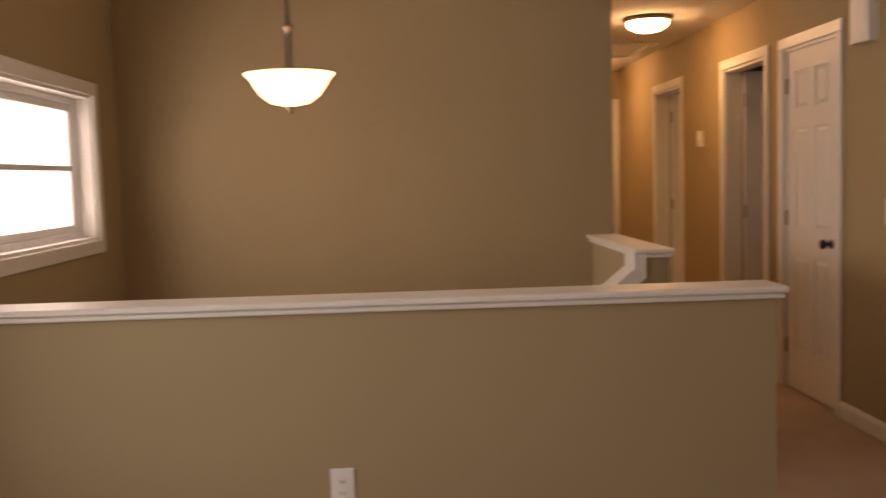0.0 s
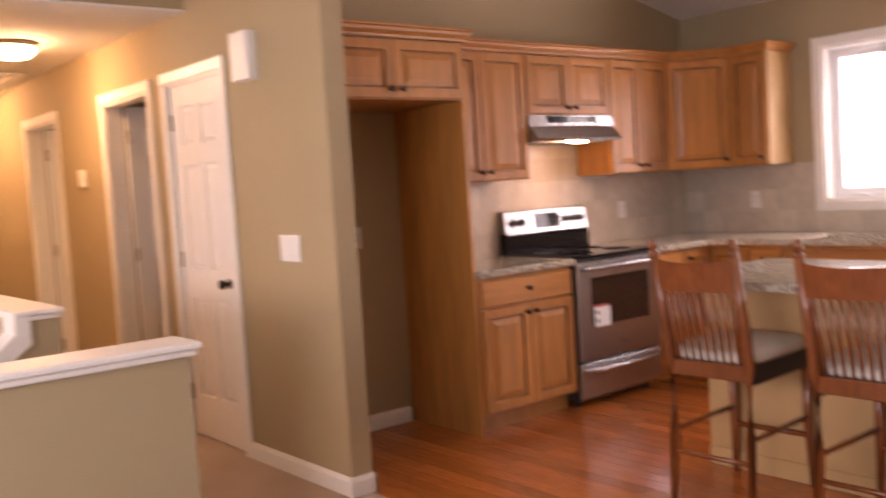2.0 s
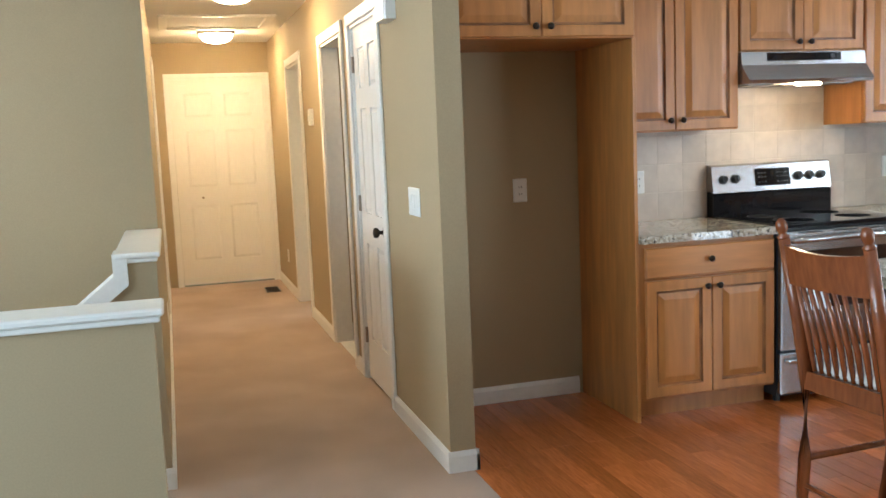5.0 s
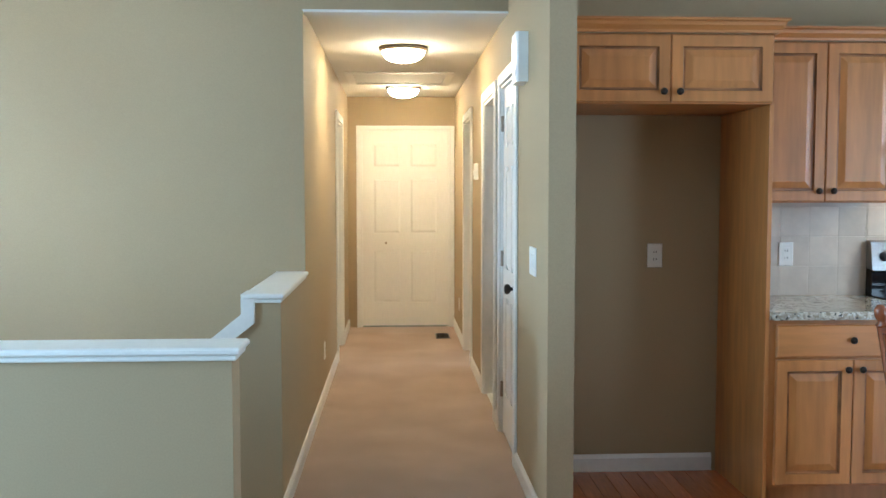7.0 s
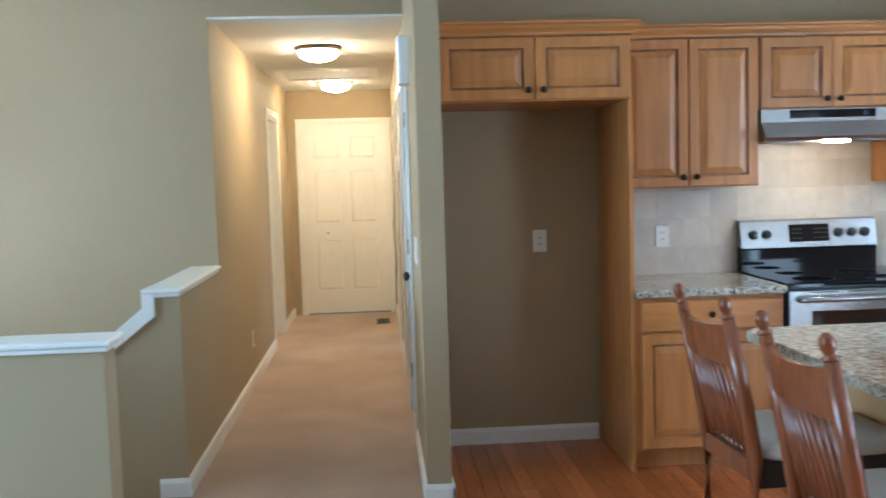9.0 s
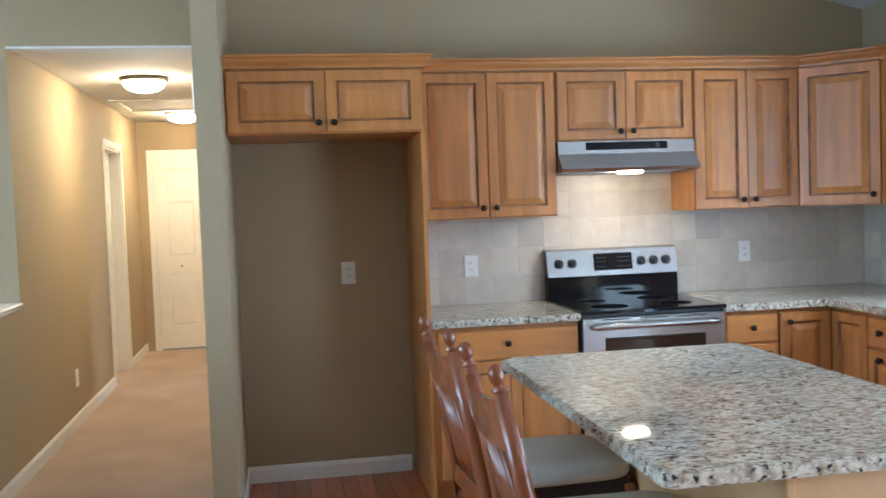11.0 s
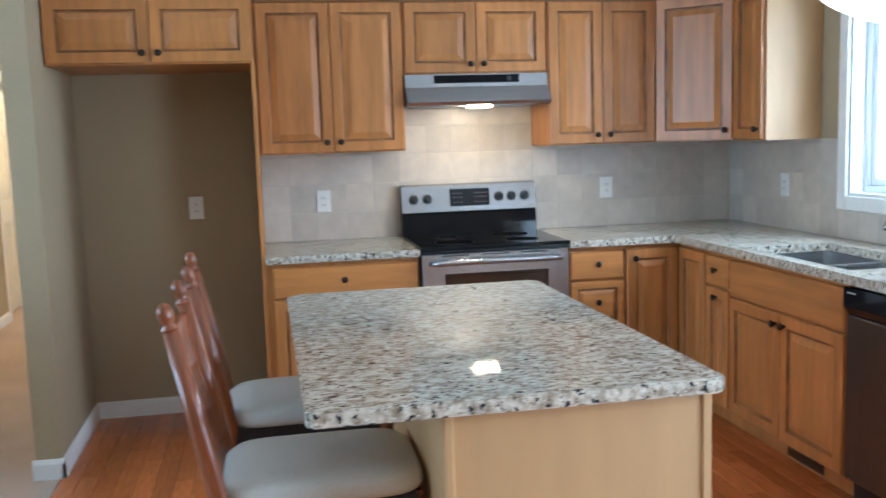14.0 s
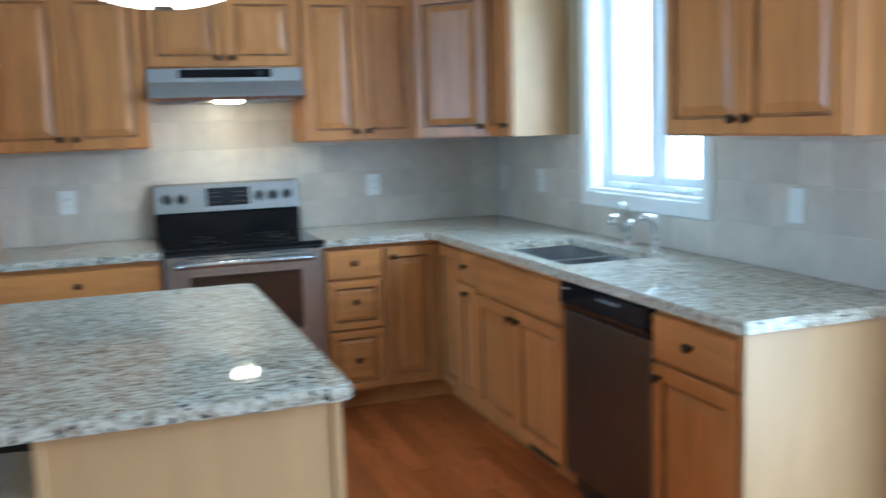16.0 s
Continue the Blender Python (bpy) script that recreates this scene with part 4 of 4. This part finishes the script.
def bar_stool(m):
    """Faces +x; origin on the floor under the seat's middle."""
    s = thing("bar_stool", m, "cherry-stained wooden bar stool with spindle back and cream seat", "stool", "stools at the island")
    hw = 0.170
    xb, xf = -0.21, 0.25
    sz = 0.60
    for sy in (-1, 1):
        # back leg runs up into the back post
        bm = bmesh.new()
        tube(bm, [(xb - 0.02, sy * (hw + 0.005), 0), (xb - 0.004, sy * hw, 0.30), (xb, sy * hw, sz), (xb - 0.03, sy * (hw + 0.004), 0.77), (xb - 0.085, sy * (hw + 0.006), 1.03)], [0.015, 0.021, 0.024, 0.023, 0.018], 12)
        part("back_leg", bm, CHERRY, s, smooth=True)
        fm = Matrix.Translation((xb - 0.085, sy * (hw + 0.006), 1.03)) @ Matrix.Rotation(radians(-13), 4, "Y")
        part("finial", lathe([(0.018, 0), (0.021, 0.006), (0.013, 0.012), (0.012, 0.017), (0.017, 0.026), (0.019, 0.038), (0.017, 0.052), (0.010, 0.062), (0.003, 0.065)], 16, None, fm), CHERRY, s, smooth=True)
        part("front_leg", tube(bmesh.new(), [(xf + 0.012, sy * (hw + 0.01), 0), (xf + 0.004, sy * hw, 0.30), (xf, sy * hw, sz - 0.02)], [0.014, 0.021, 0.022], 12), CHERRY, s, smooth=True)
        part("side_apron", box(xb + 0.01, xf, sy * hw - 0.012, sy * hw + 0.012, sz - 0.085, sz - 0.002, bevel=0.003), PIPING, s, "dark seat side rail")
        part("side_stretcher", rod(bmesh.new(), (xb, sy * hw, 0.30), (xf, sy * hw, 0.30), 0.011), CHERRY, s, smooth=True)
    part("back_apron", box(xb - 0.014, xb + 0.014, -hw, hw, sz - 0.068, sz - 0.004, bevel=0.004), CHERRY, s)
    part("front_apron", box(xf - 0.012, xf + 0.012, -hw, hw, sz - 0.075, sz - 0.002, bevel=0.003), CHERRY, s)
    part("back_stretcher", rod(bmesh.new(), (xb - 0.008, -hw, 0.21), (xb - 0.008, hw, 0.21), 0.010), CHERRY, s, smooth=True)
    part("front_stretcher", rod(bmesh.new(), (xf + 0.006, -hw, 0.22), (xf + 0.006, hw, 0.22), 0.012), CHERRY, s, smooth=True)
    # curved crest rail
    bm = bmesh.new()
    n = 10
    rows = []
    for k in range(n + 1):
        u = -1 + 2 * k / n
        bow = -0.022 * (1 - u * u)
        y = u * (hw + 0.004)
        hi = 1.012 - 0.014 * (1 - u * u)
        rows.append([bm.verts.new(c) for c in ((xb - 0.060 + bow - 0.010, y, 0.885), (xb - 0.060 + bow + 0.010, y, 0.885), (xb - 0.083 + bow + 0.010, y, hi), (xb - 0.083 + bow - 0.010, y, hi))])
    for a, b in zip(rows, rows[1:]):
        for j in range(4):
            bm.faces.new((a[j], a[(j + 1) % 4], b[(j + 1) % 4], b[j]))
    bm.faces.new(rows[0])
    bm.faces.new(rows[-1])
    part("crest_rail", bm, CHERRY, s)
    for k in range(9):
        u = -1 + 2 * (k + 0.5) / 9
        bow = -0.022 * (1 - u * u)
        part("spindle", tube(bmesh.new(), [(xb + 0.002, u * (hw - 0.02), sz), (xb - 0.018, u * (hw - 0.018), 0.70), (xb - 0.060 + bow, u * (hw - 0.012), 0.89)], [0.008, 0.010, 0.007], 8), CHERRY, s, smooth=True)
    # cushion with domed top
    bm = bmesh.new()
    na = 28
    loops = []
    for q, z in ((0.97, sz - 0.002), (1.0, sz + 0.012), (0.985, sz + 0.036), (0.90, sz + 0.052), (0.6, sz + 0.060), (0.25, sz + 0.063)):
        lp = []
        for k in range(na):
            a = 2 * math.pi * k / na
            c, d = math.cos(a), math.sin(a)
            e = 0.38
            lp.append(bm.verts.new(((xf + xb) / 2 + 0.012 + q * 0.245 * math.copysign(abs(c) ** e, c), q * 0.196 * math.copysign(abs(d) ** e, d), z)))
        loops.append(lp)
    for a, b in zip(loops, loops[1:]):
        for k in range(na):
            bm.faces.new((a[k], a[(k + 1) % na], b[(k + 1) % na], b[k]))
    bm.faces.new(loops[0])
    bm.faces.new(loops[-1])
    part("cushion", bm, FABRIC, s, "cream upholstered seat cushion", smooth=True)
    return s


stool = bar_stool(pose(-0.662, -2.125, 0, 0, 0, 3))
copy_thing(stool, pose(-0.655, -2.755, 0, 0, 0, 0))

# ---- lamps ----


def bowl_pendant(name, m, r, label, mat, rodlen):
    p = thing(name, m, label, "pendant lamp")
    if mat is BOWLK:
        arc = [(0.125 * math.sin(radians(q)), 0.115 - 0.115 * math.cos(radians(q))) for q in range(4, 89, 6)]
        part("shade", lathe(arc + [(x - 0.006, z + 0.001) for x, z in arc[::-1][:-1]] , 40), mat, p, "glowing white glass bowl", smooth=True)
    else:
        part("shade", lathe([(0.02, 0), (r * 0.42, 0.012), (r * 0.66, 0.045), (r * 0.80, 0.085), (r * 0.90, 0.118), (r, 0.135), (r, 0.140), (r * 0.88, 0.124), (r * 0.76, 0.088), (r * 0.6, 0.05), (r * 0.3, 0.02), (0.01, 0.012)], 40), mat, p, "glowing frosted glass bowl", smooth=True)
    if mat is not BOWLK:
        part("finial", lathe([(0.006, -0.034), (0.012, -0.024), (0.008, -0.016), (0.022, -0.004), (0.020, 0.001)], 16), NICKEL, p, smooth=True)
    part("stem", lathe([(0.012, 0.0), (0.012, 0.13), (0.036, 0.15), (0.030, 0.165), (0.014, 0.175), (0.016, 0.30), (0.016, 0.33), (0.024, 0.335), (0.024, 0.35), (0.010, 0.355), (0.008, rodlen)], 18), NICKEL, p, "dull metal stem", smooth=True)
    part("ceiling_canopy", lathe([(0.065, rodlen), (0.06, rodlen - 0.02), (0.02, rodlen - 0.035)][::-1], 20), NICKEL, p, smooth=True)
    return p


PLX, PLY, PLZ = -4.54, -0.60, 1.658
bowl_pendant("stair_pendant_lamp", pose(PLX, PLY, PLZ), 0.195, "lit frosted bowl pendant lamp over the stairs", BOWLS, roof_z(PLX) - PLZ)
KLX, KLY, KLZ = -0.145, -4.28, 1.530
bowl_pendant("dining_pendant_lamp", pose(KLX, KLY, KLZ), 0.205, "lit white glass bowl pendant lamp", BOWLK, roof_z(KLX) - KLZ)


def dome_light(m, r=0.165):
    p = thing("ceiling_light", m, "lit frosted dome ceiling light with nickel rim", "ceiling light", "hall ceiling lights")
    part("base", lathe([(r, 0), (r, -0.018), (r * 0.95, -0.028), (r * 0.80, -0.03)], 36), NICKEL, p, "brushed nickel rim", smooth=True)
    part("shade", lathe([(r * 0.88, -0.028), (r * 0.86, -0.045), (r * 0.74, -0.072), (r * 0.52, -0.092), (r * 0.25, -0.102), (0.012, -0.104)], 36), BOWL, p, "glowing frosted glass dome", smooth=True)
    part("finial", lathe([(0.008, -0.104), (0.010, -0.110), (0.004, -0.116)], 12), NICKEL, p, smooth=True)
    return p


dome = dome_light(pose(-2.33, 1.78, HZ))
copy_thing(dome, pose(-2.31, 4.15, HZ))


# ---- plates, switches, small wall things ----
def plate(name, m, w, h, toggles, label):
    p = thing(name, m, label, "outlet" if "outlet" in name else "switch")
    part("cover", ring_panel(-w / 2, w / 2, -h / 2, h / 2, 0, [(0, 0), (0, 0.003), (0.004, 0.006)]), PLATE, p)
    for k in range(toggles):
        x = (k - (toggles - 1) / 2) * 0.046
        if "outlet" in name:
            f = part("socket", boxes((x - 0.017, x + 0.017, -0.0078, -0.0055, -0.034, 0.034), bevel=0.001), PLATE, p)
            for dx in (-0.006, 0.006):
                for z in (-0.018, 0.018):
                    part("slot", box(x + dx - 0.0015, x + dx + 0.0015, -0.0086, -0.0072, z - 0.005, z + 0.005), GREYINK, f)
        else:
            part("rocker", boxes((x - 0.016, x + 0.016, -0.0085, -0.0055, -0.032, 0.032), bevel=0.0015), PLATE, p)
    return p


plate("outlet", pose(-1.085, -0.001, 1.10), 0.075, 0.12, 1, "white outlet on the refrigerator nook wall")
plate("outlet", pose(-0.415, -0.0085, 1.105), 0.075, 0.12, 1, "white outlet on the tiled backsplash")
plate("outlet", pose(1.20, -0.0085, 1.115), 0.075, 0.12, 1, "white outlet on the tiled backsplash")
plate("outlet", facing(XR - 0.0085, -0.60, 1.125, -90), 0.075, 0.12, 1, "white outlet on the tiled side wall")
plate("wall_switch", facing(XR - 0.0085, -2.55, 1.125, -90), 0.075, 0.12, 1, "white switch on the tiled side wall")
plate("wall_switch", facing(SX0 - 0.001, -0.48, 1.11, -90), 0.18, 0.126, 3, "white triple rocker switch on the khaki wall end")
plate("outlet", pose(-4.28, HWY - 0.001, 0.36), 0.075, 0.12, 1, "white outlet low on the half wall")
plate("outlet", facing(HX + 0.001, 1.75, 0.33, 90), 0.075, 0.12, 1, "white outlet low on the hall wall")
plate("outlet", facing(SX0 - 0.001, 4.3, 0.33, -90), 0.075, 0.12, 1, "white outlet low on the hall wall")
ch = thing("door_chime", facing(SX0 - 0.001, -0.2, 2.045, -90), "white plastic door chime box on the wall", "door chime")
part("case", prism([(-0.09, 0), (-0.09, -0.045), (-0.075, -0.056), (0.075, -0.056), (0.09, -0.045), (0.09, 0)], -0.115, 0.115), PLATE, ch)
th = thing("thermostat", facing(SX0 - 0.001, 2.33, 1.57, -90), "small white thermostat on the hall wall", "thermostat")
part("case", ring_panel(-0.045, 0.045, -0.06, 0.06, 0, [(0, 0), (0, 0.02), (0.006, 0.028)]), PLATE, th)
part("dial", lathe([(0.022, 0), (0.020, 0.006)], 16, None, Matrix.Translation((0, -0.028, -0.01)) @ Matrix.Rotation(radians(90), 4, "X")), PLATE, th)
fv = thing("floor_vent", pose(-1.93, 4.42, 0.0), "brown metal floor vent in the hall carpet", "vent")
part("frame", boxes((-0.07, 0.07, -0.15, -0.135, 0, 0.006), (-0.07, 0.07, 0.135, 0.15, 0, 0.006), (-0.07, -0.058, -0.135, 0.135, 0, 0.006), (0.058, 0.07, -0.135, 0.135, 0, 0.006)), BRONZE, fv)
for k in range(11):
    part("slat", box(-0.058, 0.058, -0.130 + 0.024 * k, -0.120 + 0.024 * k, 0.0, 0.005), BRONZE, fv)

# ---- tiles ----
TS, TG = 0.150, 0.0025
bs = tagged(thing("wall_backsplash", I, "beige ceramic tile backsplash", "backsplash"), kind="structure")
part("grout_bed", boxes((PX + 0.020, -0.001, -0.0053, -0.0005, CT1 + 0.001, UB - 0.001), (0.0, 0.762, -0.0053, -0.0005, 0.90, 1.748), (0.763, XR - 0.0055, -0.0053, -0.0005, CT1 + 0.001, UB - 0.001), (XR - 0.0053, XR - 0.0005, -3.08, -0.005, CT1 + 0.001, 1.03), (XR - 0.0053, XR - 0.0005, -1.053, -0.005, 1.031, UB - 0.001), (XR - 0.0053, XR - 0.0005, -3.08, -2.092, 1.031, UB - 0.001)), GROUT, bs)


def tile_mesh(w, h):
    me = bpy.data.meshes.new("tile")
    b = ring_panel(0, w, 0, h, 0, [(0, 0), (0, 0.0045), (0.0015, 0.0055)])
    bmesh.ops.recalc_face_normals(b, faces=b.faces[:])
    b.to_mesh(me)
    b.free()
    me.materials.append(TILE)
    return me


tile_cache = {}


def lay_tiles(m, x0, x1, z0, z1, start):
    """Tiles on a wall strip in the wall's own plane (x along, z up), cut at the edges."""
    k0 = math.floor((x0 - start) / TS)
    x = start + k0 * TS
    while x < x1 - 0.01:
        z = CT1 + 0.002
        while z < z1 - 0.01:
            a, b = max(x, x0) + TG / 2, min(x + TS, x1) - TG / 2
            c, d = max(z, z0) + TG / 2, min(z + TS, z1) - TG / 2
            if b - a > 0.012 and d - c > 0.012:
                key = (round(b - a, 3), round(d - c, 3))
                if key not in tile_cache:
                    tile_cache[key] = tile_mesh(*key)
                share("tile", tile_cache[key], bs, m @ pose(a, 0, c))
            z += TS
        x += TS


lay_tiles(pose(0, -0.0006, 0), PX + 0.021, -0.001, CT1, UB - 0.002, 0.006)
lay_tiles(pose(0, -0.0006, 0), 0.0, 0.761, CT1 + TS * 0, HZ0 + 0.16, 0.006)
lay_tiles(pose(0, -0.0006, 0), 0.764, XR - 0.009, CT1, UB - 0.002, 0.006)
sm = facing(XR - 0.0006, 0, 0, -90)
lay_tiles(sm, 0.009, 1.054, CT1, UB - 0.002, 0.009)
lay_tiles(sm, 1.056, 2.090, CT1, 1.028, 0.009)
lay_tiles(sm, 2.092, 3.08, CT1, UB - 0.002, 0.009)

# ---- floor planks ----
PWID = 0.083
rng = random.Random(7)
plank_cache = {}


def plank_mesh(length):
    key = round(length, 2)
    if key not in plank_cache:
        me = bpy.data.meshes.new("plank")
        b = box(0.0006, PWID - 0.0006, 0.0006, key - 0.0006, -0.012, 0.0)
        top_edges = [e for e in b.edges if all(v.co.z > -0.001 for v in e.verts)]
        bmesh.ops.bevel(b, geom=top_edges, offset=0.0012, segments=1, affect="EDGES")
        bmesh.ops.recalc_face_normals(b, faces=b.faces[:])
        b.to_mesh(me)
        b.free()
        me.materials.append(FLOORP)
        plank_cache[key] = me
    return plank_cache[key], key


FLOORP = FLOORW.copy()
FLOORP.name = "cherry_plank_wood"
for nd in FLOORP.node_tree.nodes:
    if nd.type == "MAPPING":
        nd.inputs["Scale"].default_value = (14, 1.2, 14)
kitchen_floor = bpy.data.objects["floor_kitchen"]
lengths = (0.45, 0.6, 0.75, 0.9, 1.05)
x = SEAM + 0.003
count = 0
far = bmesh.new()
while x < XF + 0.09:
    y = -0.001
    y -= rng.uniform(0.0, 0.02)
    while y > YB + 0.05:
        ln = min(rng.choice(lengths), y - YB)
        if ln < 0.05:
            break
        me, key = plank_mesh(ln)
        near = y > -3.3 and not (x > BX0 + 0.05 and y < -1.9 and x < BX1 - 0.1)
        if near and count < 300:
            share("plank", me, kitchen_floor, pose(x, y - key, 0))
            count += 1
        else:
            add_box(far, x + 0.0006, x + PWID - 0.0006, y - key + 0.0006, y - 0.0006, -0.012, -0.0005)
        y -= key
    x += PWID
rest = part("planks", far, FLOORP, kitchen_floor)
rest["kind"] = "stuff"
